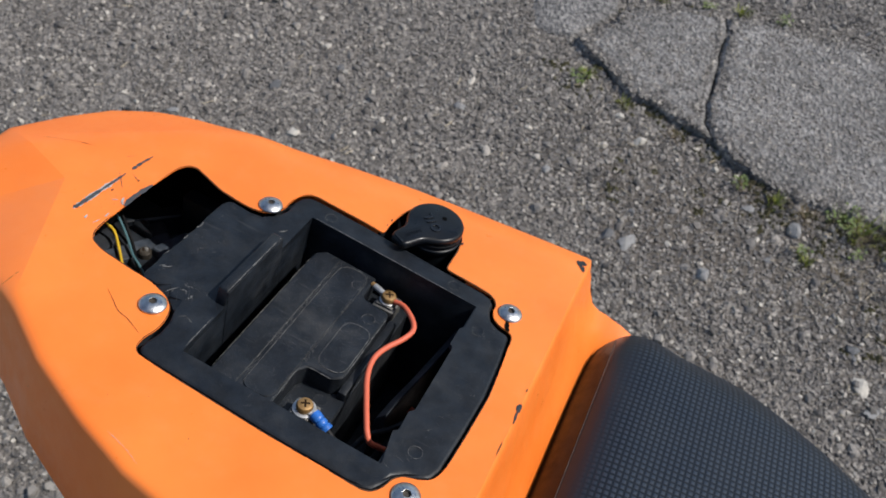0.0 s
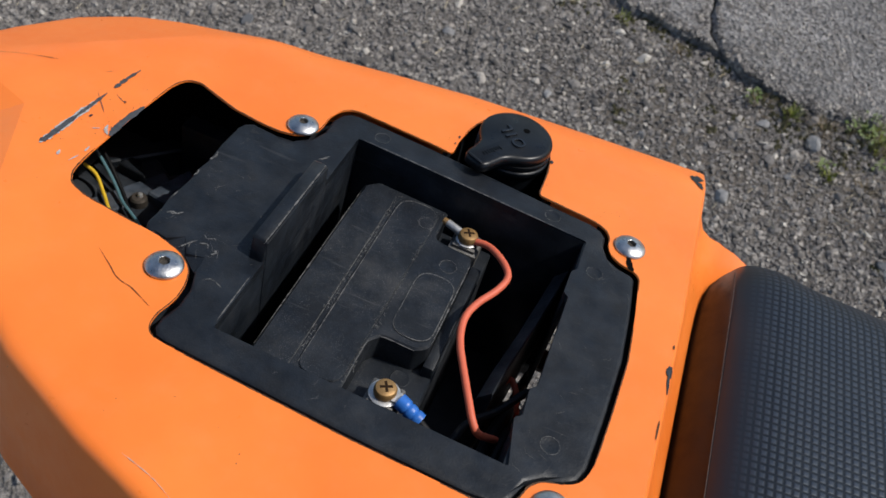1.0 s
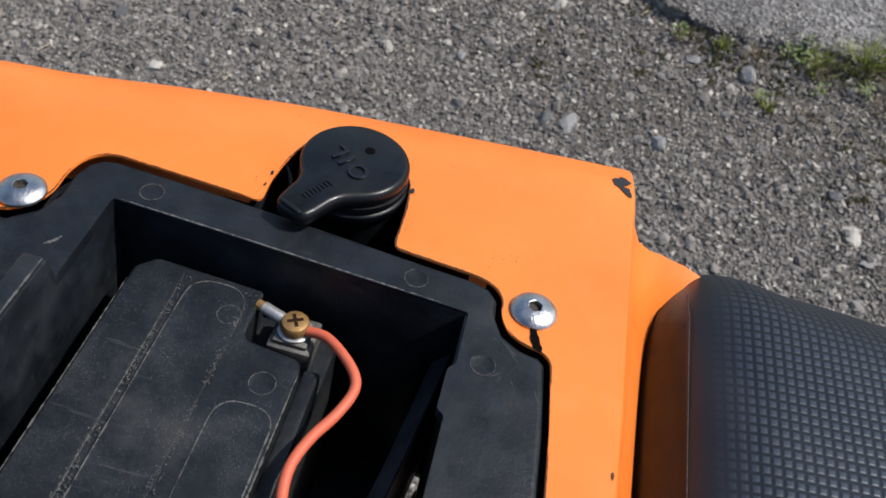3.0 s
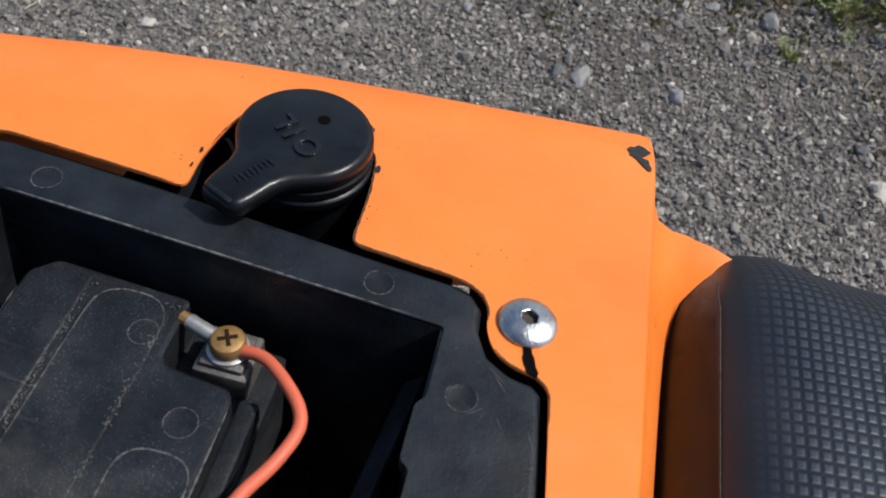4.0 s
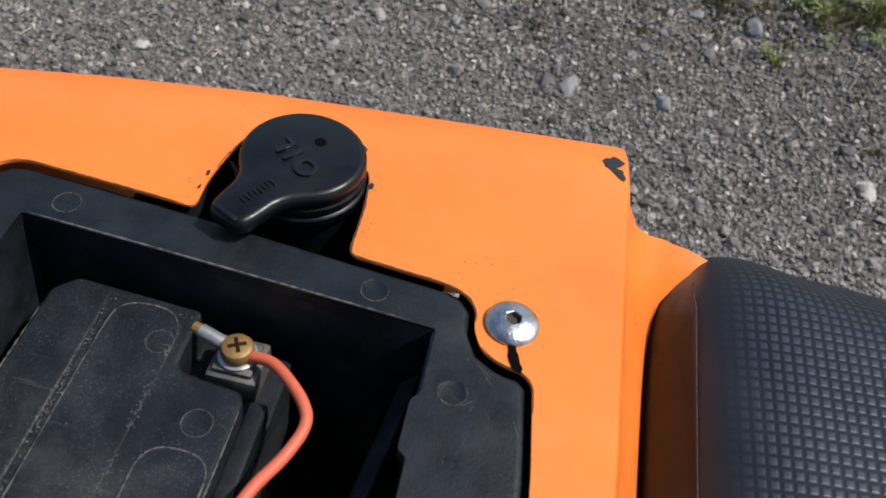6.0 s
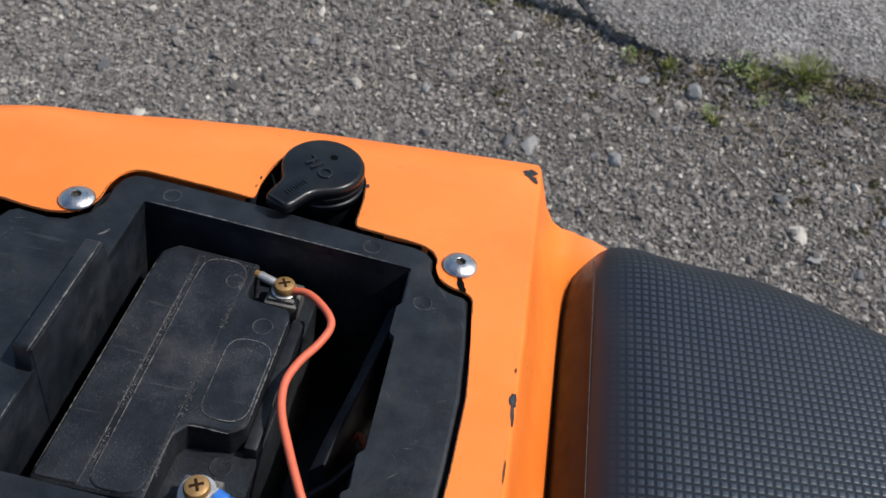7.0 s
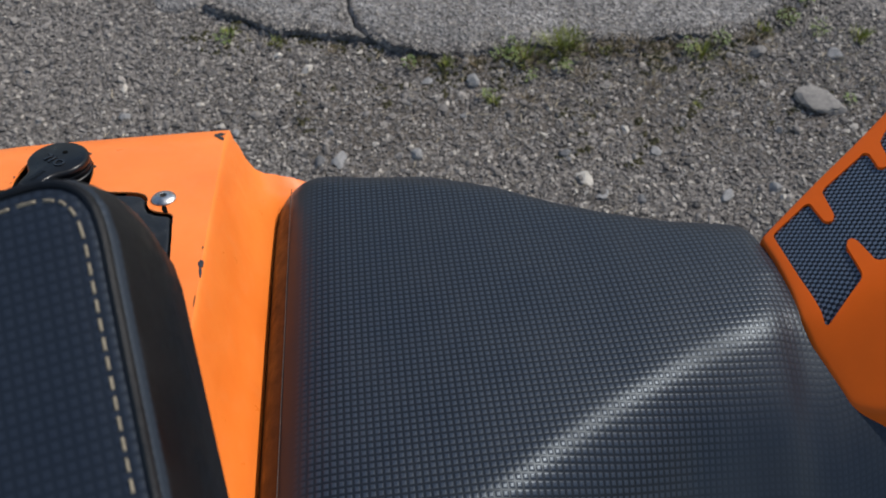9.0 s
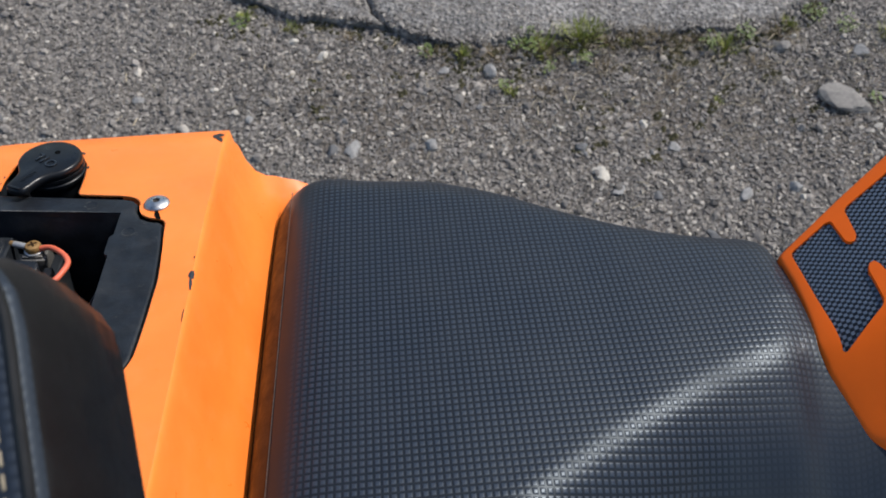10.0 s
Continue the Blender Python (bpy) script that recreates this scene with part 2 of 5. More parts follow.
PALECHIP = plain("pale_flake", (0.5, 0.48, 0.45), 0.7, 0.0, 0.5, 700.0)
DUST = plain("pale_dust", (0.15, 0.146, 0.138), 0.9, 0.0, 0.6, 300.0)
# near-black for the crack; also painted shade in the vent hole and cavity
CRACK_AND_SHADE = plain("crack_and_shade_black", (0.003, 0.003, 0.003), 0.9, spec=0.05)
THREAD = plain("tan_thread", (0.30, 0.25, 0.17), 0.8, 0.0, 0.4, 900.0)
SEAMTHREAD = plain("dusty_seam", (0.06, 0.055, 0.05), 0.9, 0.0, 0.8, 400.0)
LEDGE = black_plastic("worn_grey_plastic", 0.045, 0.13, 0.7, 0.6)
RUBBER = plain("tyre_rubber", (0.02, 0.02, 0.02), 0.75)
FRAMEBLACK = plain("frame_paint", (0.02, 0.02, 0.022), 0.4)
GROUND = ground_mat()
SLAB = slab_mat()
GRAVEL = stone_mat("gravel_stones", [(0.0, (0.0816, 0.0736, 0.0656)), (0.3, (0.163, 0.147, 0.131)), (0.65, (0.25, 0.226, 0.201)), (0.93, (0.377, 0.34, 0.295)), (1.0, (0.592, 0.537, 0.454))])
STRAW = plain("dry_straw", (0.5, 0.42, 0.29), 0.8)
LEAF = plain("weed_leaf", (0.14, 0.19, 0.035), 0.55, 0.0, 0.5, 120.0)
DRYGRASS = plain("dry_grass", (0.2, 0.15, 0.085), 0.85, 0.0, 0.5, 120.0)
GRASS = plain("grass_blade", (0.27, 0.3, 0.045), 0.6, 0.0, 0.55, 90.0)
MOSS = plain("moss_green", (0.085, 0.075, 0.028), 0.95, 0.0, 0.65, 160.0, 0.002)


# ---- mesh tools ----
def link_mesh(name, bm, mat, parent, label="", smooth=True, angle=35):
    me = bpy.data.meshes.new(name)
    bmesh.ops.recalc_face_normals(bm, faces=bm.faces)
    if smooth:
        fold = bm.edges.layers.int.get("fold")
        for e in bm.edges:
            e.smooth = not (len(e.link_faces) == 2 and e.calc_face_angle(0) > radians(angle)) and not (fold and e[fold])
        for f in bm.faces:
            f.smooth = True
    bm.to_mesh(me)
    bm.free()
    for mt in mat if isinstance(mat, (list, tuple)) else (mat,):
        me.materials.append(mt)
    ob = new(name, me)
    if parent is not None:
        ob.parent = parent
    return tagged(ob, label) if label else ob


part = link_mesh


def on_bike(name, label, category, kind="", group=""):
    """An empty whose axes are the motorcycle's."""
    ob = new(name)
    ob.empty_display_size = 0.05
    ob.matrix_world = BIKE
    return tagged(ob, label, category, group, kind)


def inside(poly, x, y):
    r, n = False, len(poly)
    for i in range(n):
        (ax, ay), (bx, by) = poly[i][:2], poly[(i + 1) % n][:2]
        if (ay > y) != (by > y) and x < (bx - ax) * (y - ay) / (by - ay) + ax:
            r = not r
    return r


def edge_distance(poly, pts):
    p = np.array([q[:2] for q in poly], float)
    a, b = p, np.roll(p, -1, 0)
    q = np.array(pts, float)[:, None, :]
    d = b - a
    k = np.clip(((q - a) * d).sum(-1) / np.maximum((d * d).sum(-1), 1e-12), 0, 1)
    return np.sqrt((((a + k[..., None] * d) - q) ** 2).sum(-1)).min(1)


def rounded(poly, radius, steps=4):
    """The polygon with each corner turned into an arc."""
    out, n = [], len(poly)
    for i in range(n):
        p, a, b = Vector(poly[i]), Vector(poly[i - 1]), Vector(poly[(i + 1) % n])
        r = min(radius, (a - p).length * 0.45, (b - p).length * 0.45)
        s, e = p + (a - p).normalized() * r, p + (b - p).normalized() * r
        for k in range(steps + 1):
            t = k / steps
            q = s * (1 - t) ** 2 + p * (2 * t * (1 - t)) + e * t * t
            out.append((q.x, q.y))
    return out


def densify(poly, step):
    out, n = [], len(poly)
    for i in range(n):
        a, b = Vector(poly[i][:2]), Vector(poly[(i + 1) % n][:2])
        k = max(1, int((b - a).length / step))
        out += [tuple(a.lerp(b, j / k)) for j in range(k)]
    return out


def inset(poly, d):
    """The polygon moved inwards by d (outwards where d is negative)."""
    n = len(poly)
    area = sum(poly[i][0] * poly[(i + 1) % n][1] - poly[(i + 1) % n][0] * poly[i][1] for i in range(n))
    s = 1 if area > 0 else -1
    out = []
    for i in range(n):
        p, a, b = Vector(poly[i]), Vector(poly[i - 1]), Vector(poly[(i + 1) % n])
        u, v = (p - a).normalized(), (b - p).normalized()
        m = (u + v)
        m = m.normalized() if m.length > 1e-6 else u
        nrm = Vector((-m.y, m.x)) * s
        out.append(tuple(p + nrm * d / max(0.5, nrm.dot(Vector((-u.y, u.x)) * s))))
    return out


def sheet(outer, holes=(), height=lambda x, y: 0.0, thick=3.0, step=7.0, lip=0.0, rings=(), skirt=(), lip_outline=None, folds=()):
    """A thin plate in millimetres: outline, holes, a height for each place, a rounded outer lip and a skirt of (drop, inward) rows."""
    from mathutils.geometry import delaunay_2d_cdt

    outer = densify(outer, step)
    holes = [densify(h, step * 0.6) for h in holes]
    pts, edges = [], []
    for loop in (outer, *holes):
        k = len(pts)
        pts += loop
        edges += [(k + i, k + (i + 1) % len(loop)) for i in range(len(loop))]
    for line in folds:
        line = densify(list(line) + list(line[-2:0:-1]), step)[:sum(max(1, int((Vector(p) - Vector(q)).length / step)) for p, q in zip(line, line[1:])) + 1]
        k = len(pts)
        pts += line
        edges += [(k + i, k + i + 1) for i in range(len(line) - 1)]
    for d in rings:
        pts += [q for q in inset(outer, d) if inside(outer, *q) and not any(inside(h, *q) for h in holes)]
    xs, ys = [p[0] for p in outer], [p[1] for p in outer]
    grid = [(x, y) for x in np.arange(min(xs), max(xs), step) for y in np.arange(min(ys), max(ys), step)]
    gd = edge_distance(outer, grid)
    free = (max(rings) if rings else 0) + step * 0.5
    pts += [(float(g[0]), float(g[1])) for g, d in zip(grid, gd) if d > free and inside(outer, *g) and not any(inside(h, *g) for h in holes)]
    verts, _, faces, *_ = delaunay_2d_cdt([Vector(p) for p in pts], edges, [], 0, 1e-5)
    dist = edge_distance(lip_outline or outer, [tuple(v) for v in verts])
    bm = bmesh.new()
    top = []
    for v, d in zip(verts, dist):
        z = height(v.x, v.y)
        round_off = lip(v.x, v.y) if callable(lip) else lip
        if d < round_off:
            z -= round_off - math.sqrt(max(0.0, round_off ** 2 - (round_off - d) ** 2))
        top.append(bm.verts.new((v.x * 0.001, v.y * 0.001, z * 0.001)))
    for f in faces:
        c = sum((verts[i] for i in f), Vector((0, 0))) / len(f)
        if inside(outer, c.x, c.y) and not any(inside(h, c.x, c.y) for h in holes):
            bm.faces.new([top[i] for i in f])
    if folds:
        lay = bm.edges.layers.int.new("fold")
        for e in bm.edges:
            p, q = e.verts[0].co * 1000, e.verts[1].co * 1000
            for line in folds:
                for s, t in zip(line, line[1:]):
                    s, t = Vector(s), Vector(t)
                    d = (t - s).normalized()
                    if all(abs(d.x * (v.y - s.y) - d.y * (v.x - s.x)) < 0.05 and -0.1 < d.dot(v.xy - s) < (t - s).length + 0.1 for v in (p, q)):
                        e[lay] = 1
    loose = [v for v in bm.verts if not v.link_faces]
    bmesh.ops.delete(bm, geom=loose, context="VERTS")
    border = [e for e in bm.edges if len(e.link_faces) == 1]
    outline = []
    for e in border:
        c = (e.verts[0].co + e.verts[1].co) * 500
        outline.append((e, edge_distance(outer, [(c.x, c.y)])[0] < 0.5))
    rim = [e for e, o in outline if not o or not skirt]
    if thick:
        ret = bmesh.ops.extrude_edge_only(bm, edges=rim)
        for v in (g for g in ret["geom"] if isinstance(g, bmesh.types.BMVert)):
            v.co.z -= thick * 0.001
    if skirt:
        cur = [e for e, o in outline if o]
        mid = Vector((sum(xs) / len(xs), sum(ys) / len(ys), 0)) * 0.001
        for drop, inward in skirt:
            ret = bmesh.ops.extrude_edge_only(bm, edges=cur)
            for v in (g for g in ret["geom"] if isinstance(g, bmesh.types.BMVert)):
                way = Vector((mid.x - v.co.x, mid.y - v.co.y, 0)).normalized()
                flare = inward(v.co.x * 1000, v.co.y * 1000) if callable(inward) else inward
                v.co += way * flare * 0.001 - Vector((0, 0, drop * 0.001))
            cur = [g for g in ret["geom"] if isinstance(g, bmesh.types.BMEdge)]
    return bm


def slab_prism(poly, z0, z1, bevel=0.0):
    """A solid prism in millimetres over a polygon, with a small chamfer on its upper edge."""
    bm = bmesh.new()
    rows = [(poly, z0), (poly, z1 - bevel)] + ([(inset(poly, bevel), z1)] if bevel else [])
    rings = [[bm.verts.new((x * 0.001, y * 0.001, z * 0.001)) for x, y in p] for p, z in rows]
    n = len(poly)
    for a, b in zip(rings, rings[1:]):
        for i in range(n):
            bm.faces.new((a[i], a[(i + 1) % n], b[(i + 1) % n], b[i]))
    bm.faces.new(rings[-1])
    bm.faces.new(rings[0][::-1])
    return bm


def add_box(bm, lo, hi, bevel=0.0):
    """A box in millimetres with softened edges, added to bm."""
    tmp = bmesh.new()
    bmesh.ops.create_cube(tmp, size=1.0)
    for v in tmp.verts:
        v.co = Vector([(lo[i] + hi[i]) / 2 + v.co[i] * (hi[i] - lo[i]) for i in range(3)]) * 0.001
    if bevel:
        bmesh.ops.bevel(tmp, geom=tmp.edges[:], offset=bevel * 0.001, segments=2, affect="EDGES", profile=0.5)
    me = bpy.data.meshes.new("tmp")
    tmp.to_mesh(me)
    tmp.free()
    bm.from_mesh(me)
    bpy.data.meshes.remove(me)
    return bm


def box(lo, hi, bevel=0.0):
    return add_box(bmesh.new(), lo, hi, bevel)


def turned(profile, seg=28, at=(0, 0, 0), hexagon=()):
    """A turned body in millimetres from (radius, height) rows; rows named in hexagon become six-sided."""
    bm = bmesh.new()
    rings = []
    for k, (r, z) in enumerate(profile):
        ring = []
        for i in range(seg):
            a = 2 * math.pi * i / seg
            q = r
            if k in hexagon:
                b = (a + math.pi / 6) % (math.pi / 3) - math.pi / 6
                q = r * math.cos(math.pi / 6) / math.cos(b)
            ring.append(bm.verts.new(((at[0] + q * math.cos(a)) * 0.001, (at[1] + q * math.sin(a)) * 0.001, (at[2] + z) * 0.001)))
        rings.append(ring)
    for a, b in zip(rings, rings[1:]):
        for i in range(seg):
            bm.faces.new((a[i], a[(i + 1) % seg], b[(i + 1) % seg], b[i]))
    bm.faces.new(rings[0][::-1])
    bm.faces.new(rings[-1])
    return bm


def spline(points, per=8):
    p = [Vector(q) for q in points]
    p = [p[0] * 2 - p[1]] + p + [p[-1] * 2 - p[-2]]
    out = []
    for i in range(1, len(p) - 2):
        for k in range(per):
            t = k / per
            a, b, c, d = p[i - 1], p[i], p[i + 1], p[i + 2]
            out.append(0.5 * ((2 * b) + (c - a) * t + (2 * a - 5 * b + 4 * c - d) * t * t + (3 * b - a - 3 * c + d) * t ** 3))
    out.append(p[-2])
    return out


def tube(points, radius, seg=10, per=8, radii=None):
    """A round cable in millimetres along a smooth line."""
    line = spline(points, per)
    bm = bmesh.new()
    rings, up = [], Vector((0, 0, 1))
    for i, q in enumerate(line):
        d = (line[min(i + 1, len(line) - 1)] - line[max(i - 1, 0)]).normalized()
        side = d.cross(up)
        side = side.normalized() if side.length > 1e-3 else d.cross(Vector((1, 0, 0))).normalized()
        up = side.cross(d).normalized()
        r = radii(i / (len(line) - 1)) if radii else radius
        rings.append([bm.verts.new((q + (side * math.cos(2 * math.pi * k / seg) + up * math.sin(2 * math.pi * k / seg)) * r) * 0.001) for k in range(seg)])
    for a, b in zip(rings, rings[1:]):
        for k in range(seg):
            bm.faces.new((a[k], a[(k + 1) % seg], b[(k + 1) % seg], b[k]))
    bm.faces.new(rings[0][::-1])
    bm.faces.new(rings[-1])
    return bm


def blob(cx, cy, rx, ry, turn, height, lift, seed, n=22):
    """A thin flake with a ragged outline that lies on a surface."""
    rnd = random.Random(seed)
    bm = bmesh.new()
    wob = [rnd.uniform(0.65, 1.2) for _ in range(n)]
    ring = []
    c, s = math.cos(radians(turn)), math.sin(radians(turn))
    for i in range(n):
        a = 2 * math.pi * i / n
        w = (wob[i] + wob[i - 1] * 0.6) / 1.6
        u, v = rx * w * math.cos(a), ry * w * math.sin(a)
        x, y = cx + c * u - s * v, cy + s * u + c * v
        ring.append(bm.verts.new((x * 0.001, y * 0.001, (height(x, y) + lift) * 0.001)))
    mid = bm.verts.new((cx * 0.001, cy * 0.001, (height(cx, cy) + lift + 0.05) * 0.001))
    for i in range(n):
        bm.faces.new((ring[i], ring[(i + 1) % n], mid))
    return bm


def streak(points, width, height, lift, seed, jag=0.4):
    """A thin ragged line on a surface: a crack or a scratch."""
    rnd = random.Random(seed)
    line = spline([(*p, 0) for p in points], 6)
    bm = bmesh.new()
    rows = []
    for i, q in enumerate(line):
        d = (line[min(i + 1, len(line) - 1)] - line[max(i - 1, 0)]).normalized()
        nrm = Vector((-d.y, d.x, 0))
        w = width * 0.5 * (1 + rnd.uniform(-jag, jag)) * min(1.0, 0.35 + 4 * min(i, len(line) - 1 - i) / len(line))
        row = []
        for s in (-1, 1):
            x, y = q.x + nrm.x * w * s, q.y + nrm.y * w * s
            row.append(bm.verts.new((x * 0.001, y * 0.001, (height(x, y) + lift) * 0.001)))
        rows.append(row)
    for a, b in zip(rows, rows[1:]):
        bm.faces.new((a[0], a[1], b[1], b[0]))
    return bm

# ---- ground ----
def spread(lo, hi, step, far):
    mid = list(np.arange(lo, hi + step / 2, step))
    ext = [0.05, 0.12, 0.25, 0.5, 1, 2, 4, 8, 16, 32, far]
    return [lo - e for e in reversed(ext)] + mid + [hi + e for e in ext]


SLAB_FRONT = [(0.28, 1.74), (0.31, 1.69), (0.345, 1.65), (0.41, 1.57), (0.455, 1.545), (0.53, 1.50), (0.60, 1.455), (0.68, 1.375), (0.73, 1.335), (0.78, 1.305), (0.88, 1.295), (0.95, 1.27), (1.01, 1.252), (1.08, 1.235), (1.14, 1.21), (1.21, 1.185), (1.27, 1.17), (1.34, 1.14), (1.41, 1.122), (1.50, 1.125), (1.59, 1.155)]
EDGE_Y = np.interp(np.arange(0.0, 2.2, 0.01), [p[0] for p in SLAB_FRONT], [p[1] for p in SLAB_FRONT]).tolist()


def soil_bank(x, y):
    """Soil washed up against the broken edge of the old surface."""
    if not 0.62 < x < 1.75:
        return 0.0
    d = EDGE_Y[int(x * 100)] - y
    if not -0.06 < d < 0.16:
        return 0.0
    full = min(1.0, (x - 0.62) / 0.14) * (0.75 + 0.5 * noise.noise(Vector((x * 11, y * 11, 4))))
    return 0.024 * full * (math.exp(-(max(0.0, d) / 0.045) ** 2))


def ground_height(x, y):
    n = noise.noise(Vector((x * 2.1, y * 2.1, 0))) * 0.006 + noise.noise(Vector((x * 9, y * 9, 3))) * 0.0035 + noise.noise(Vector((x * 31, y * 31, 7))) * 0.002
    return n + soil_bank(x, y) if abs(x) < 4 and abs(y) < 4 else 0.0


def make_ground():
    xs, ys = spread(-1.4, 2.1, 0.022, 60.0), spread(0.2, 2.5, 0.022, 60.0)
    verts = [(x, y, ground_height(x, y)) for y in ys for x in xs]
    w = len(xs)
    faces = [(j * w + i, j * w + i + 1, (j + 1) * w + i + 1, (j + 1) * w + i) for j in range(len(ys) - 1) for i in range(w - 1)]
    me = bpy.data.meshes.new("ground")
    me.from_pydata(verts, [], faces)
    me.polygons.foreach_set("use_smooth", [True] * len(faces))
    me.materials.append(GROUND)
    return tagged(new("ground", me), "grey gravel and dirt ground with small loose stones", "ground", kind="structure")


make_ground()

def ragged(points, amount, step, seed):
    rnd = random.Random(seed)
    out = []
    for a, b in zip(points, points[1:]):
        a, b = Vector(a), Vector(b)
        k = max(1, int((b - a).length / step))
        for j in range(k):
            q = a.lerp(b, j / k)
            out.append((q.x + rnd.uniform(-amount, amount), q.y + rnd.uniform(-amount, amount)))
    out.append(tuple(points[-1]))
    return out


def slab_piece(name, poly, top, parent):
    """One broken piece of the old surface, with a crumbled edge."""
    from mathutils.geometry import delaunay_2d_cdt

    n = len(poly)
    xs, ys = [p[0] for p in poly], [p[1] for p in poly]
    inner = [(x, y) for x in np.arange(min(xs), max(xs), 0.03) for y in np.arange(min(ys), max(ys), 0.03) if inside(poly, x, y)]
    gd = edge_distance(poly, inner)
    pts = list(poly) + [q for q in inset(poly, 0.008) if inside(poly, *q)] + [(float(g[0]), float(g[1])) for g, d in zip(inner, gd) if d > 0.02]
    verts, _, faces, *_ = delaunay_2d_cdt([Vector(p) for p in pts], [(i, (i + 1) % n) for i in range(n)], [], 0, 1e-6)
    d = edge_distance(poly, [tuple(v) for v in verts])
    bm = bmesh.new()
    vs = [bm.verts.new((v.x, v.y, top - 0.013 * max(0.0, 1 - q / 0.018) ** 2 + 0.004 * noise.noise(Vector((v.x * 8, v.y * 8, 1))) + 0.003 * noise.noise(Vector((v.x * 40, v.y * 40, 5))))) for v, q in zip(verts, d)]
    for f in faces:
        c = sum((verts[i] for i in f), Vector((0, 0))) / len(f)
        if inside(poly, c.x, c.y):
            bm.faces.new([vs[i] for i in f])
    bmesh.ops.delete(bm, geom=[v for v in bm.verts if not v.link_faces], context="VERTS")
    ret = bmesh.ops.extrude_edge_only(bm, edges=[e for e in bm.edges if len(e.link_faces) == 1])
    for v in (g for g in ret["geom"] if isinstance(g, bmesh.types.BMVert)):
        v.co.z = -0.03
    return link_mesh(name, bm, SLAB, parent, smooth=True, angle=30)


slab = tagged(new("pavement"), "broken strip of old grey asphalt with cracks", "pavement", kind="structure")
front = ragged(SLAB_FRONT, 0.008, 0.028, 4)
cut = min(range(len(front)), key=lambda i: abs(front[i][0] - 0.605))
CRACK_LINE = [(0.606, 1.462), (0.590, 1.51), (0.604, 1.60), (0.625, 1.68), (0.652, 1.79), (0.665, 1.90)]
crack_up = ragged(CRACK_LINE, 0.005, 0.03, 5)
crack_dn = [(x - 0.004 - 0.0022 * math.sin(y * 47), y) for x, y in crack_up]
far_a = [(0.55, 1.905), (0.46, 1.89), (0.41, 1.875)]
slab_piece("slab_piece", front[:cut] + crack_dn + ragged(far_a, 0.008, 0.03, 6) + ragged([(0.40, 1.86), (0.36, 1.80), (0.295, 1.745)], 0.005, 0.03, 7), 0.026, slab)
far_b = [(1.75, 1.45), (1.62, 1.60), (1.35, 1.75), (1.07, 1.84), (0.98, 1.87), (0.84, 1.885), (0.70, 1.90)]
slab_piece("slab_piece", [crack_up[0]] + front[cut + 1:] + ragged([(1.66, 1.2), (1.72, 1.3), *far_b], 0.01, 0.04, 8) + crack_up[:0:-1], 0.028, slab)
slab_piece("slab_piece", ragged([(0.165, 1.77), (0.22, 1.745), (0.27, 1.75), (0.33, 1.80), (0.385, 1.87), (0.39, 1.93), (0.28, 1.97), (0.16, 1.95), (0.165, 1.77)], 0.006, 0.03, 9)[:-1], 0.014, slab)
SLAB_AREA = SLAB_FRONT + [(1.66, 1.2), (1.72, 1.3), *far_b, *far_a, (0.36, 1.80)]


def ico(level):
    bm = bmesh.new()
    bmesh.ops.create_icosphere(bm, subdivisions=level, radius=1.0)
    bm.verts.ensure_lookup_table()
    out = (np.array([tuple(v.co) for v in bm.verts]), np.array([tuple(v.index for v in f.verts) for f in bm.faces]))
    bm.free()
    return out


ICO = ico(1)


def turns(a, axis):
    c, s, o, z = np.cos(a), np.sin(a), np.ones_like(a), np.zeros_like(a)
    rows = {"x": (o, z, z, z, c, -s, z, s, c), "y": (c, z, s, z, o, z, -s, z, c), "z": (c, -s, z, s, c, z, z, z, o)}[axis]
    return np.stack(rows, -1).reshape(-1, 3, 3)


CHUNK = (np.array([(x, y, z) for x in (-1, 1) for y in (-1, 1) for z in (-1, 1)], float) * 0.72,
         np.array([(0, 1, 3), (0, 3, 2), (4, 6, 7), (4, 7, 5), (0, 4, 5), (0, 5, 1), (2, 3, 7), (2, 7, 6), (0, 2, 6), (0, 6, 4), (1, 5, 7), (1, 7, 3)]))


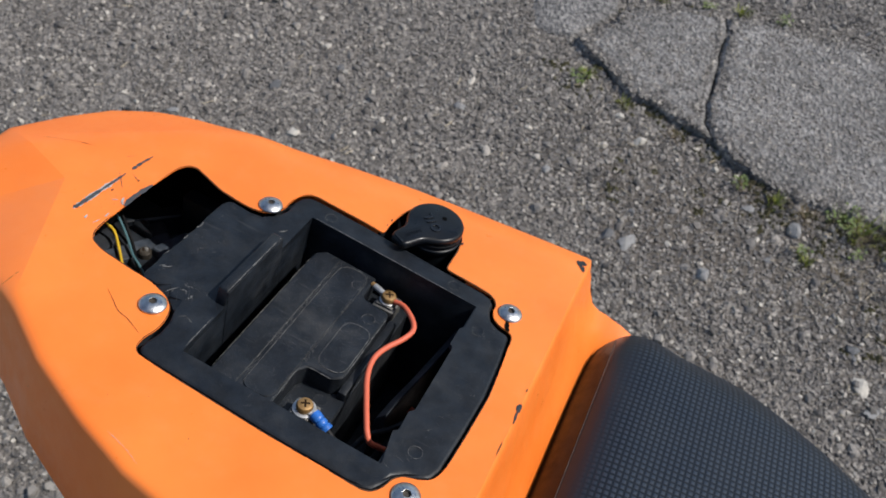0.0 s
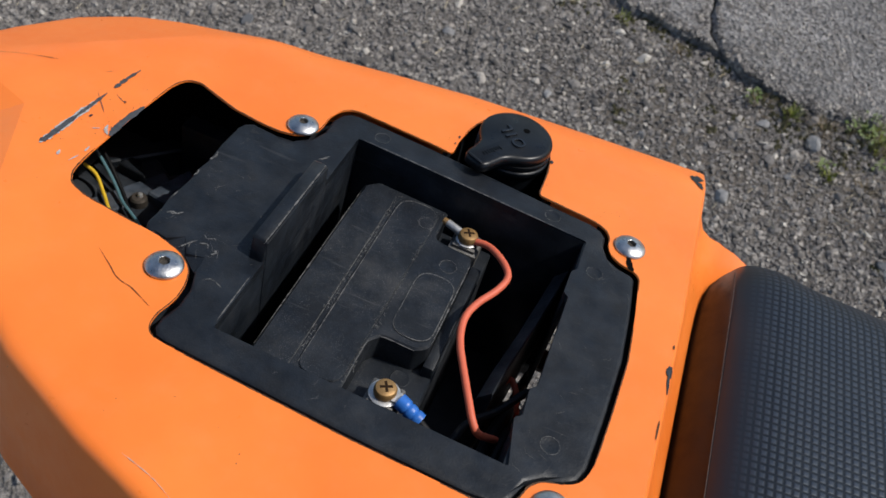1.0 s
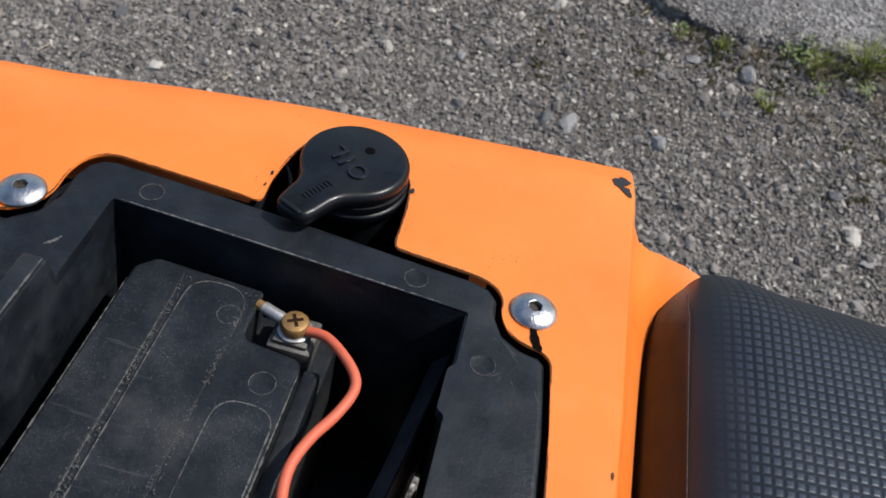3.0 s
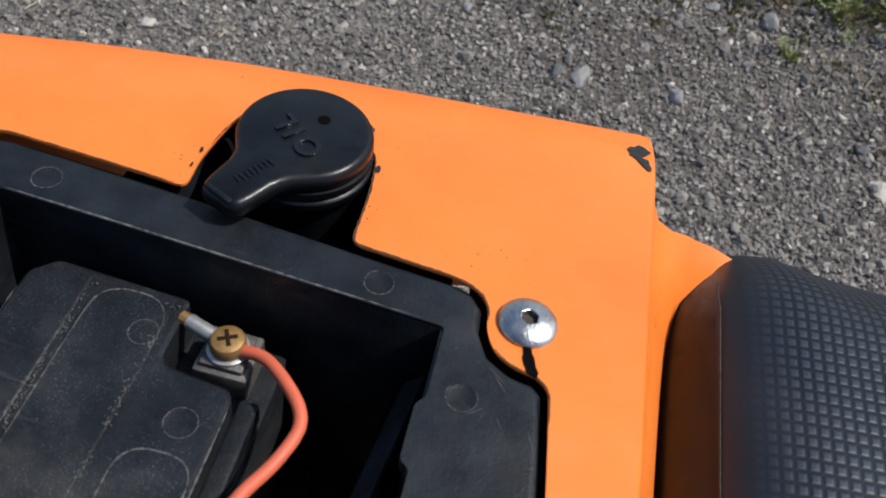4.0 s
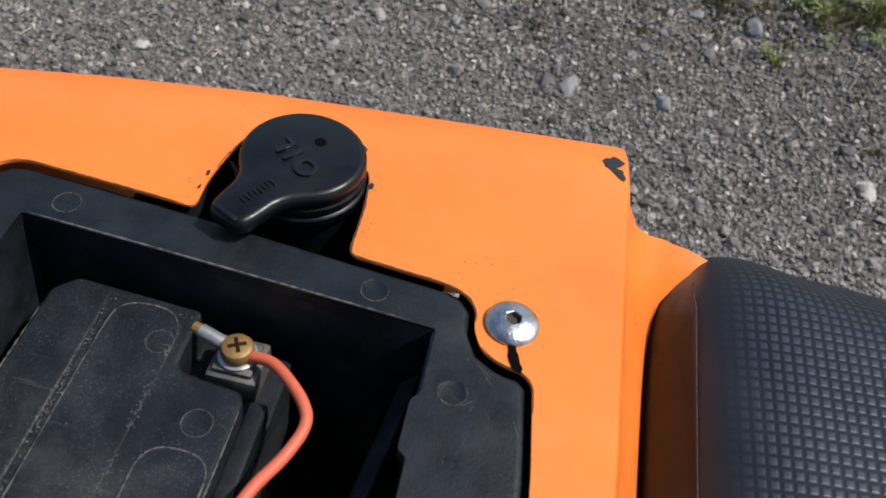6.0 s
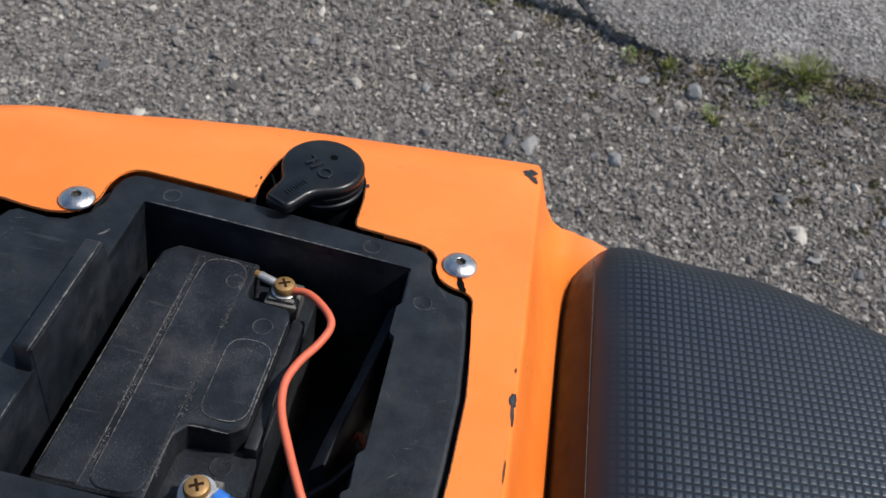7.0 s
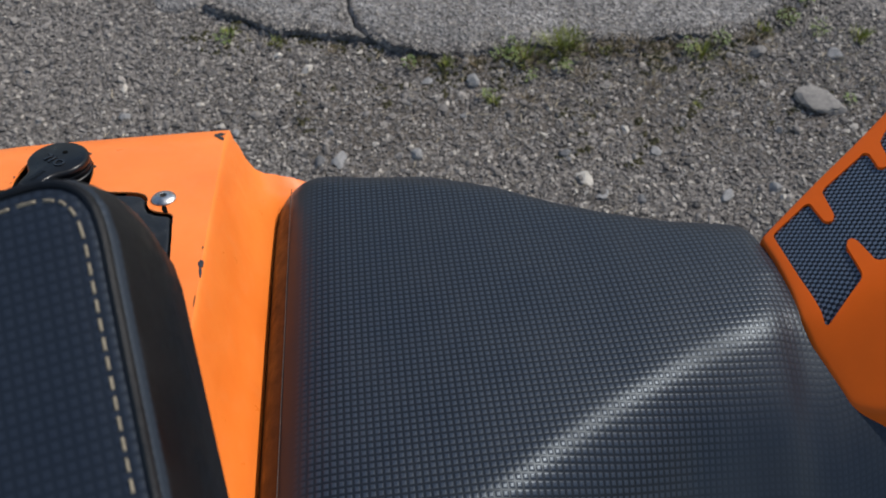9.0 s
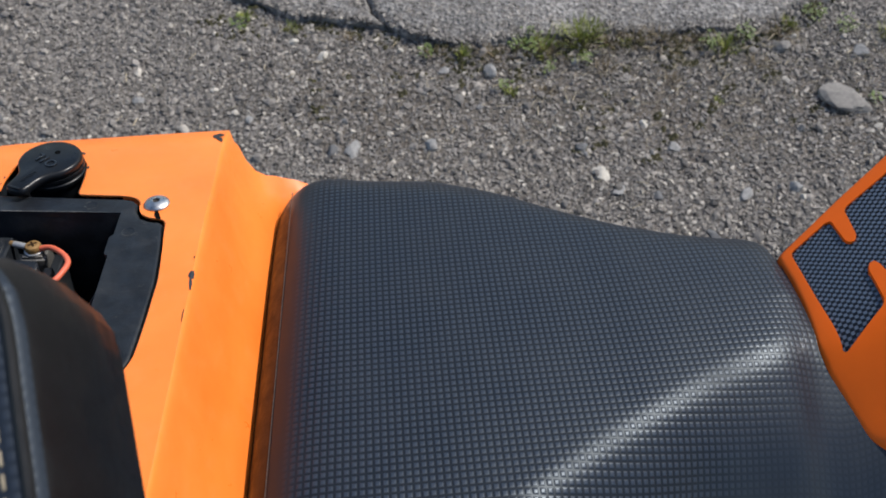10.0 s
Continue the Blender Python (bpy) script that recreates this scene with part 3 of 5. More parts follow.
def scatter(name, count, sizes, seed, area, label, body=CHUNK, on_slab=0.0):
    """Angular stones strewn over the ground, each one a small closed body; those on the old surface are half sunk in it."""
    rng = np.random.default_rng(seed)
    spots = []
    for x, y, dice in zip(rng.uniform(area[0], area[1], count).tolist(), rng.uniform(area[2], area[3], count).tolist(), rng.random(count).tolist()):
        on = y > 1.1 and x > 0.15 and inside(SLAB_AREA, x, y)
        if on:
            gap = abs(x + 0.004 - float(np.interp(y, [p[1] for p in CRACK_LINE], [p[0] for p in CRACK_LINE])))
            if dice < on_slab and gap > 0.011:
                spots.append((x, y, (0.0242 if x < 0.63 else 0.0262) + 0.004 * noise.noise(Vector((x * 8, y * 8, 1))), 1))
            continue
        soil = max(0.0, 1 - abs(0.42 * x + y - 1.47) / 0.22) if x > 0.35 else 0.0
        if dice > 0.92 + 0.6 * noise.noise(Vector((x * 3.3, y * 3.3, 11))) - 0.42 * soil - (0.5 if soil_bank(x, y) > 0.006 else 0.0):
            continue
        spots.append((x, y, ground_height(x, y), 0))
    spots = np.array(spots)
    n, (iv, tri) = len(spots), body
    on = spots[:, 3]
    spots = spots[:, :3]
    size = sizes[0] + (sizes[1] - sizes[0]) * rng.random(n) ** 2.0
    ext = size[:, None] * np.stack([rng.uniform(0.75, 1.35, n), rng.uniform(0.7, 1.1, n), rng.uniform(0.4, 0.85, n)], -1)
    pts = iv[None] * ext[:, None] * rng.uniform(0.55, 1.2, (n, len(iv), 3))
    m = turns(rng.uniform(0, 6.28, n), "z") @ turns(rng.uniform(-0.6, 0.6, n), "y") @ turns(rng.uniform(-0.6, 0.6, n), "x")
    pts = np.einsum("nij,nkj->nki", m, pts) + spots[:, None]
    pts[..., 2] += (size * (0.2 - 0.3 * on))[:, None]
    faces = (tri[None] + (np.arange(n) * len(iv))[:, None, None]).reshape(-1, 3)
    me = bpy.data.meshes.new(name)
    me.from_pydata(pts.reshape(-1, 3).tolist(), [], faces.tolist())
    me.materials.append(GRAVEL)
    return tagged(new(name, me), label, "gravel", kind="stuff")


scatter("gravel", 42000, (0.0026, 0.0068), 20, (-1.2, 0.1, 0.45, 2.15), "loose grey gravel scattered on the ground beside the tail")
scatter("gravel", 126000, (0.0023, 0.0066), 21, (0.1, 1.8, 0.5, 2.18), "loose grey gravel and stone chips scattered before the slab", on_slab=0.85)
scatter("gravel", 5200, (0.005, 0.014), 22, (-1.2, 1.9, 0.4, 2.15), "coarser grey stone chips lying among the gravel", ICO)


def stone(x, y, size, shade, seed, flat=0.6):
    """One larger stone that lies on the ground."""
    rnd = random.Random(seed)
    bm = bmesh.new()
    bmesh.ops.create_icosphere(bm, subdivisions=3, radius=1.0)
    axes = [(Vector((rnd.uniform(-1, 1), rnd.uniform(-1, 1), rnd.uniform(-1, 1))).normalized(), rnd.uniform(0.42, 0.75)) for _ in range(12)]
    sx, sy, sz = size * rnd.uniform(0.9, 1.3), size * rnd.uniform(0.7, 0.95), size * flat
    for v in bm.verts:
        d = v.co.normalized()
        r = 1.0
        for ax, cut_at in axes:
            if d.dot(ax) > 1e-3:
                r = min(r, cut_at / d.dot(ax))
        v.co = d * (r + 0.05 * noise.noise(d * 3 + Vector((seed, 0, 0))) + 0.035 * noise.noise(d * 9 + Vector((seed, 3, 0))))
        v.co = Vector((v.co.x * sx, v.co.y * sy, v.co.z * sz))
    bmesh.ops.rotate(bm, verts=bm.verts, cent=(0, 0, 0), matrix=Matrix.Rotation(rnd.uniform(0, 6.28), 3, "Z"))
    mat = STONES[shade]
    ob = link_mesh("stone", bm, mat, None, smooth=True, angle=16)
    ob.location = (x, y, ground_height(x, y) + size * flat * (0.1 if shade == "brown" else 0.22))
    words = {"pale": "pale cream pebble lying on the gravel", "grey": "mid grey angular stone lying on the gravel", "dark": "dark grey angular stone lying on the gravel", "brown": "flat brownish grey stone half sunk in the dirt"}
    return tagged(ob, words[shade], "stone", "stones on the gravel")


STONES = {"pale": plain("pale_stone", (0.6, 0.55, 0.47), 0.8, 0, 0.3, 120.0, 0.0006), "grey": plain("grey_stone", (0.30, 0.292, 0.28), 0.85, 0, 0.4, 140.0, 0.0008), "brown": plain("brown_stone", (0.255, 0.236, 0.214), 0.9, 0, 0.45, 90.0, 0.0015), "dark": plain("dark_stone", (0.14, 0.14, 0.142), 0.85, 0, 0.4, 140.0, 0.0008)}
for n, (x, y, s, k) in enumerate([
    (0.44, 1.43, 0.019, "pale"), (0.39, 1.50, 0.015, "pale"), (0.865, 0.88, 0.025, "pale"), (1.12, 0.72, 0.020, "grey"), (1.478, 0.852, 0.062, "brown"),
    (1.43, 1.06, 0.034, "brown"), (0.77, 1.24, 0.025, "grey"), (0.68, 1.285, 0.017, "grey"), (0.42, 1.22, 0.016, "dark"), (0.86, 0.96, 0.02, "dark"),
    (0.37, 1.15, 0.02, "dark"), (0.41, 1.14, 0.022, "grey"), (0.57, 1.09, 0.022, "grey"), (1.05, 0.89, 0.02, "grey"), (0.88, 0.83, 0.017, "grey"),
    (1.39, 0.97, 0.014, "pale"), (1.22, 0.70, 0.022, "grey"), (-0.33, 1.29, 0.019, "pale"), (-0.40, 1.42, 0.018, "dark"), (-0.27, 1.51, 0.014, "dark"),
    (0.50, 1.15, 0.011, "pale"), (0.845, 1.03, 0.013, "pale"), (0.86, 0.95, 0.014, "grey"), (0.71, 1.15, 0.013, "grey"), (0.95, 0.79, 0.016, "dark"), (1.02, 0.97, 0.012, "pale"),
    (1.60, 0.98, 0.025, "grey"), (0.23, 1.30, 0.015, "grey"), (0.1, 1.05, 0.017, "grey"), (0.30, 1.02, 0.014, "dark"), (0.02, 1.45, 0.016, "grey"), (-0.6, 1.3, 0.015, "grey"), (1.0, 0.66, 0.02, "dark"), (1.33, 0.83, 0.016, "dark")]):
    stone(x, y, s, k, 40 + n, 0.5 if k == "brown" else 0.6)


def blades(bm, rnd, x, y, count, length, spread_r, width, droop=0.6):
    for _ in range(count):
        a, r = rnd.uniform(0, 6.28), spread_r * rnd.random()
        bx, by = x + r * math.cos(a), y + r * math.sin(a)
        h, lean = length * rnd.uniform(0.5, 1.1), rnd.uniform(0.2, 1.0)
        d, side = Vector((math.cos(a), math.sin(a), 0)), Vector((-math.sin(a), math.cos(a), 0))
        z0 = ground_height(bx, by)
        prev = None
        for k in range(4):
            t = k / 3
            c = Vector((bx, by, z0)) + d * (lean * h * t * t * droop + 0.2 * h * t * lean) + Vector((0, 0, h * (t - 0.35 * lean * t * t)))
            w = width * (1 - t) ** 0.7 + 0.0002
            row = (bm.verts.new(c - side * w), bm.verts.new(c + side * w))
            if prev:
                bm.faces.new((prev[0], prev[1], row[1], row[0]))
            prev = row


def broad(bm, rnd, x, y, count, size, spread_r):
    for _ in range(count):
        a, r = rnd.uniform(0, 6.28), spread_r * rnd.random() ** 0.6
        c = Vector((x + r * math.cos(a), y + r * math.sin(a), ground_height(x, y) + rnd.uniform(0.006, 0.03)))
        d = Vector((math.cos(a), math.sin(a), rnd.uniform(-0.1, 0.6))).normalized()
        side = d.cross(Vector((0, 0, 1))).normalized()
        up = side.cross(d)
        ln, wd = size * rnd.uniform(0.6, 1.2), size * rnd.uniform(0.3, 0.5)
        rows = []
        for t, q in ((0, 0.15), (0.3, 0.9), (0.6, 1.0), (0.85, 0.6), (1.0, 0.05)):
            m = c + d * ln * t - Vector((0, 0, 1)) * ln * 0.25 * t * t
            rows.append([bm.verts.new(m - side * wd * q + up * wd * 0.25 * q), bm.verts.new(m), bm.verts.new(m + side * wd * q + up * wd * 0.25 * q)])
        for p, q in zip(rows, rows[1:]):
            bm.faces.new((p[0], p[1], q[1], q[0]))
            bm.faces.new((p[1], p[2], q[2], q[1]))


def weed(x, y, size, kind, seed):
    rnd = random.Random(seed)
    bm = bmesh.new()
    if kind == "grass":
        blades(bm, rnd, x, y, int(90 * size), 0.03 * min(1.2, size) + 0.006, 0.032 * size, 0.0012)
    elif kind == "leafy":
        broad(bm, rnd, x, y, int(46 * size), 0.0075, 0.032 * size)
        blades(bm, rnd, x, y, int(45 * size), 0.02 * size, 0.03 * size, 0.0011)
    if kind == "dry":
        blades(bm, rnd, x, y, int(70 * size), 0.024 * size, 0.035 * size, 0.0009, 1.3)
    words = {"dry": "flattened tuft of dry brown grass at the slab's edge", "grass": "tuft of bright green grass at the slab's edge", "leafy": "low leafy green weed growing in the gravel"}
    return tagged(link_mesh("weed", bm, {"grass": GRASS, "leafy": LEAF, "dry": DRYGRASS}[kind], None, smooth=False), words[kind], "weed", "weeds along the slab")


for n, (x, y, s, k) in enumerate([(0.88, 1.275, 1.2, "leafy"), (0.915, 1.25, 1.0, "grass"), (1.0, 1.24, 1.8, "grass"), (1.31, 1.10, 0.9, "grass"), (1.28, 1.125, 0.6, "leafy"),
                                  (1.37, 1.11, 0.8, "leafy"), (1.56, 1.11, 0.8, "leafy"), (1.62, 1.06, 0.7, "leafy"), (1.64, 1.16, 0.9, "leafy"), (0.79, 1.155, 0.5, "grass"), (0.78, 1.175, 0.4, "leafy"), (0.29, 1.60, 0.7, "leafy"), (0.31, 1.62, 0.5, "grass"),
                                  (0.90, 1.19, 0.35, "leafy"), (1.10, 1.20, 0.4, "grass"), (1.53, 0.84, 0.4, "leafy"), (1.21, 0.97, 0.3, "grass"), (1.70, 1.0, 0.8, "grass"), (0.80, 1.27, 0.9, "dry"), (0.93, 1.235, 1.0, "dry"), (1.06, 1.215, 1.1, "dry"), (1.12, 1.195, 1.0, "dry"), (1.18, 1.17, 1.1, "dry"), (1.25, 1.145, 0.9, "dry"), (1.45, 1.085, 1.0, "dry"), (1.02, 1.15, 0.8, "dry"), (0.86, 1.13, 0.7, "dry"), (1.35, 1.03, 0.8, "dry"), (0.68, 1.33, 0.7, "dry"), (0.52, 1.46, 0.6, "dry"), (1.15, 1.06, 0.6, "dry"), (1.04, 1.25, 0.8, "grass"), (0.40, 1.54, 0.5, "grass"), (0.735, 1.30, 0.5, "grass"), (1.48, 1.10, 0.6, "grass"), (0.66, 1.345, 0.5, "leafy"), (0.99, 1.19, 0.5, "leafy"), (0.62, 1.95, 0.6, "leafy"), (0.71, 1.95, 0.7, "grass"), (0.82, 1.93, 0.5, "leafy"), (0.50, 1.95, 0.5, "grass")]):
    weed(x, y, s, k, 70 + n)


def moss_strip():
    rnd = random.Random(90)
    bm = bmesh.new()
    spots = [(x, y, 0.05) for x, y in SLAB_FRONT[3:]] + [(0.29, 1.60, 0.07), (0.84, 1.24, 0.07), (0.72, 1.29, 0.06), (1.2, 1.14, 0.06), (0.42, 1.90, 0.06), (0.62, 1.92, 0.06), (0.85, 1.9, 0.06), (0.7, 1.91, 0.05), (0.77, 1.93, 0.06), (0.93, 1.9, 0.05), (0.56, 1.94, 0.06), (1.02, 1.88, 0.05), (0.36, 1.66, 0.05), (0.45, 1.57, 0.04), (0.24, 1.66, 0.05)]
    spots += [(rnd.uniform(0.85, 1.6), rnd.uniform(0.88, 1.2), rnd.uniform(0.012, 0.03)) for _ in range(38)] + [(rnd.uniform(0.3, 0.85), rnd.uniform(1.2, 1.5), rnd.uniform(0.01, 0.025)) for _ in range(14)]
    for x, y, r in spots:
        for _ in range(int(480 * r)):
            a, d = rnd.uniform(0, 6.28), r * rnd.random()
            px, py = x + d * math.cos(a), y - 0.022 + d * 0.55 * math.sin(a)
            s = rnd.uniform(0.003, 0.0095)
            k = [bm.verts.new((px + s * math.cos(q) * rnd.uniform(0.6, 1.2), py + s * math.sin(q) * rnd.uniform(0.6, 1.2), ground_height(px, py) + 0.0005)) for q in np.arange(0, 6.2, 0.9)]
            t = bm.verts.new((px, py, ground_height(px, py) + 0.002 + s * 0.75))
            for i in range(len(k)):
                bm.faces.new((k[i], k[(i + 1) % len(k)], t))
    return tagged(link_mesh("moss", bm, MOSS, None), "olive green moss along the edge of the slab", "moss", kind="stuff")


def straw_bits():
    rnd = random.Random(91)
    bm = bmesh.new()
    for _ in range(820):
        x, y = rnd.uniform(-0.9, 1.8), rnd.uniform(0.5, 1.6)
        if rnd.random() < 0.6:
            x = rnd.uniform(0.75, 1.7)
            y = 1.45 - 0.24 * x - abs(rnd.gauss(0, 0.14))
        if inside(SLAB_AREA, x, y):
            continue
        a, ln, w = rnd.uniform(0, 6.28), rnd.uniform(0.006, 0.026), rnd.uniform(0.0004, 0.0012)
        d, s = Vector((math.cos(a), math.sin(a), 0)), Vector((-math.sin(a), math.cos(a), 0))
        c = Vector((x, y, ground_height(x, y) + 0.006))
        lo = [bm.verts.new(c + d * ln * q + s * w * e + Vector((0, 0, h))) for q, e, h in ((-0.5, -1, 0), (-0.5, 1, 0), (0.5, 1, 0.004), (0.5, -1, 0.004), (-0.5, 0, w * 1.5), (0.5, 0, w * 1.5 + 0.004))]
        for f in ((0, 3, 5, 4), (1, 4, 5, 2), (0, 1, 2, 3)):
            bm.faces.new([lo[i] for i in f])
    return tagged(link_mesh("straw", bm, STRAW, None, smooth=False), "dry straw bits lying in the gravel", "straw", kind="stuff")


moss_strip()
straw_bits()

# ---- motorcycle ----
bike = on_bike("motorcycle", "orange off-road motorcycle with its tail cover taken off", "motorcycle")


def tail_height(x, y):
    """The top of the tail: nearly flat, rolling down to its left edge and a little towards its rear."""
    z = -0.0005 * max(0.0, x + 20) * max(0.0, y - 40)
    z -= 0.0065 * max(0.0, y - (113 + 0.185 * max(-110.0, x))) ** 2 * min(1.0, max(0.0, (x + 190) / 90))
    if x < -60:
        side = -0.897 * (x + 184) - 0.443 * (y - 3)
        rear = -0.333 * (x + 184) - 0.944 * (y - 3)
        left = max(-0.645 * (x + 235) + 0.763 * (y - 21), -0.764 * (x + 177) + 0.647 * (y - 70))
        roll = min(side, rear)
        z -= 0.19 * (roll + math.sqrt(roll * roll + 3)) + 0.145 * (left + math.sqrt(left * left + 5)) - 0.01
        drop = (12.6 - 10.6 * min(1.0, max(0.0, (-y - 5) / 40))) * min(1.0, (-60 - x) / 90) * min(1.0, max(0.0, (x + 165) / 25))
        z -= drop * max(0.0, 1 - edge_distance(TAIL, [(x, y)])[0] / 9) ** 1.5
    return z


TAIL_LEFT = [(110.3, 172), (106, 172), (81, 167.5), (44, 160.5), (6, 153.5), (-31, 146.5), (-69, 140), (-100, 133), (-131, 126), (-148, 121), (-176, 115), (-198, 108.5), (-224, 90), (-240, 61), (-251, 27), (-252, 6)]
TAIL_RIGHT = [(-243, -18), (-226, -41), (-199, -66), (-165, -75), (-138, -87.5), (-107, -106), (-69, -122.5), (-35, -134), (10, -142), (60, -148), (110.3, -152)]
TAIL = TAIL_LEFT + TAIL_RIGHT
TAIL_FOLDS = (((-144, -76.5), (-184, 3), (-236, 21.4)), ((-184, 3), (-219, -31)), ((-236, 20.4), (-177, 70), (-148, 104)))
TAIL_LIP = [(190 if x > 110 else x, y) for x, y in TAIL]
HOLE = [(-143, 23), (-141.5, 50), (-139, 57), (-133, 59.5), (-124, 56), (-110, 51), (-96, 49), (-86, 48.5), (-78, 50.5), (-73, 55), (-70.5, 62), (-71, 72), (-69, 79), (-65, 83), (-60, 84), (-42, 83), (-11, 81),
        (-11.5, 92), (-10, 104), (-6, 117), (1, 125), (10, 128.5), (19, 127), (27, 120), (32, 109), (33.5, 97), (34, 77.5), (62, 75.5), (68, 73.5), (71.5, 69), (72, 62), (75, 56), (80, 53), (86, 52), (89, 49),
        (91.5, 25), (93, 0), (92, -30), (90.5, -55), (88, -62), (83, -65.5), (76, -67), (71, -71), (69, -78), (66, -83), (61, -85), (37, -84.2), (6, -83), (-65, -78.5), (-70, -77.5), (-73, -74), (-73.5, -68), (-71.5, -60), (-72, -52), (-75, -44), (-82, -38.5), (-92, -35.5), (-104, -34), (-129, -31), (-138, -28), (-142, -22), (-143, -12)]


def flank(plain_side, bare_side):
    """How far the side wall turns in (or, where negative, out) on its way down; the right flank spreads a little."""
    def turn_in(x, y):
        share = min(1.0, max(0.0, (-y - 15) / 50)) * min(1.0, max(0.0, (x + 240) / 60))
        return plain_side + (bare_side - plain_side) * share

    return turn_in


tail = part("tail_panel", sheet(TAIL, [rounded(HOLE, 3.0, 3)], tail_height, 0.8, 7.0, lambda x, y: 9.0 if y > 10 else max(4.2, 9.0 - 0.16 * (10 - y)), (0.8, 2.0, 4.0, 6.5, 9.0), ((5, flank(-0.6, -0.9)), (22, flank(1.5, -3.5)), (30, flank(3.0, -4.0)), (22, 6.0)), TAIL_LIP, TAIL_FOLDS), ORANGE, bike, "glossy orange painted plastic tail panel, chipped and cracked")


def front_slope():
    """The step from the tail down to the rider's seat."""
    rows = [(110.1, 0.0, 0.0, 172, -152), (111.0, -0.7, -0.7, 171, -152.2), (112.2, -3.2, -3.2, 168.5, -152.5), (113.6, -8, -8, 165, -153), (115.6, -16, -16, 162, -154), (119.4, -32, -30, 161, -158), (124.8, -50, -42, 162, -162), (131, -64, -49, 164, -166), (135, -71, -52, 165.5, -168), (138, -78, -54, 167, -169.5), (142, -86, -57, 168, -171), (150, -96, -62, 171, -174), (162, -104, -71, 176, -176), (185, -110, -79, 181, -179)]
    bm = bmesh.new()
    grid = []
    for x, zc, ze, yl, yr in rows:
        line = []
        for k in range(41):
            y = yr + (yl - yr) * k / 40
            z = zc + (ze - zc) * min(1.0, abs(y) / 165) ** 10
            drop = tail_height(110.3, y) * max(0.0, 1 + z / 60)
            edge = min(y - yr, yl - y)
            drop -= 9 - math.sqrt(81 - (9 - edge) ** 2) if edge < 9 and x < 114 else 0
            line.append(bm.verts.new((x * 0.001, y * 0.001, (z + drop) * 0.001)))
        grid.append(line)
    for a, b in zip(grid, grid[1:]):
        for k in range(40):
            bm.faces.new((a[k], a[k + 1], b[k + 1], b[k]))
    for side in (0, -1):
        ed = [line[side] for line in grid]
        low = [bm.verts.new((v.co.x, v.co.y - (0.004 if side else -0.004), v.co.z - 0.06)) for v in ed]
        for i in range(len(ed) - 1):
            bm.faces.new((ed[i], ed[i + 1], low[i + 1], low[i]))
    return bm


part("tail_step", front_slope(), ORANGE, bike, "orange step that slopes down to the rider's seat", angle=60)


def button_screw(x, y, turn, parent):
    bm = turned([(7.3, 0.0), (7.3, 0.8), (7.0, 1.25), (6.0, 1.95), (4.6, 2.55), (3.1, 2.9), (2.5, 2.98), (2.3, 2.9), (2.25, 1.3)], 30, hexagon=(6, 7, 8))
    for v in bm.verts:
        v.co = Matrix.Rotation(radians(turn), 3, "Z") @ v.co
    ob = part("screw", bm, STEEL, parent, "steel button-head screw with a hexagon socket", angle=28)
    ob.location = (x * 0.001, y * 0.001, (tail_height(x, y) + 0.3) * 0.001)
    floor = part("socket", turned([(2.2, 1.1), (2.2, 1.35), (0.4, 1.37)], 12), SOCKET, ob)
    return ob


for x, y, a in ((-78.5, 58.2, 10), (-83.6, -47.7, 25), (81.4, 66.8, 0), (80.6, -77.4, 40)):
    button_screw(x, y, a, tail)

# wear on the paint
for cx, cy, rx, ry, a, mat, seed in ((106.0, 148.5, 3.5, 4.8, -20, CHIP, 1), (107.8, 142.5, 1.8, 3.8, 30, CHIP, 2), (110.2, 3.5, 1.5, 3.4, 0, CHIP, 3), (110.5, -3.0, 0.8, 4.6, 4, CHIP, 4), (110.0, -27, 0.35, 5.0, 0, RUST, 14), (109.8, 17, 0.4, 1.2, 0, RUST, 15),
                                     (100, -134, 3.6, 2.2, 30, CHIPGREY, 5), (97.5, -142, 3.2, 3.4, 0, CHIP, 6), (93.5, -144.5, 1.4, 1.1, 0, CHIP, 7), (-145.3, -8, 0.5, 2.2, 4, PALECHIP, 9),
                                     (-153, -16, 0.7, 1.6, 20, PALECHIP, 10), (-157, 11, 0.7, 0.9, 0, CHIP, 11), (-151, 27, 0.6, 0.7, 0, CHIP, 12), (-12.4, 95, 0.5, 1.3, 10, CHIP, 13), (-12.6, 89, 0.4, 0.9, 0, CHIP, 16), (27, 121.5, 1.0, 1.8, 50, CHIP, 17), (33.5, 106, 0.8, 1.5, 10, CHIP, 18)):
    part("paint_chip", blob(cx, cy, rx, ry, a, lambda x, y: tail_height(x, y) - 1.1 * max(0.0, x - 110.3), 0.35, seed), mat, tail, "bare dark spot where the paint is chipped")
part("crack", streak([(80.8, -82), (82.5, -86), (86, -95), (91, -104), (96, -112), (103, -121), (105, -126), (104.5, -133)], 1.0, tail_height, 0.35, 1), CRACK_AND_SHADE, tail, "black crack in the orange panel")
part("crack", streak([(82, 61), (83.6, 55), (85.5, 51.5)], 2.6, tail_height, 0.3, 2, 0.2), CRACK_AND_SHADE, tail)
part("scratch", streak([(-162.7, -15), (-162.2, -7), (-162, 0), (-161.6, 9), (-161, 21)], 3.5, tail_height, 0.26, 49, 0.4), PALECHIP, tail, "pale rim of the scrape")
part("scratch", streak([(-162.6, -13), (-162.2, -7), (-162, 0), (-161.6, 8)], 2.6, tail_height, 0.3, 4, 0.15), CHIPGREY, tail, "grey scrape worn through the orange paint")
part("scratch", blob(-162.6, -12.2, 1.7, 1.9, 0, tail_height, 0.32, 47), CHIPGREY, tail)
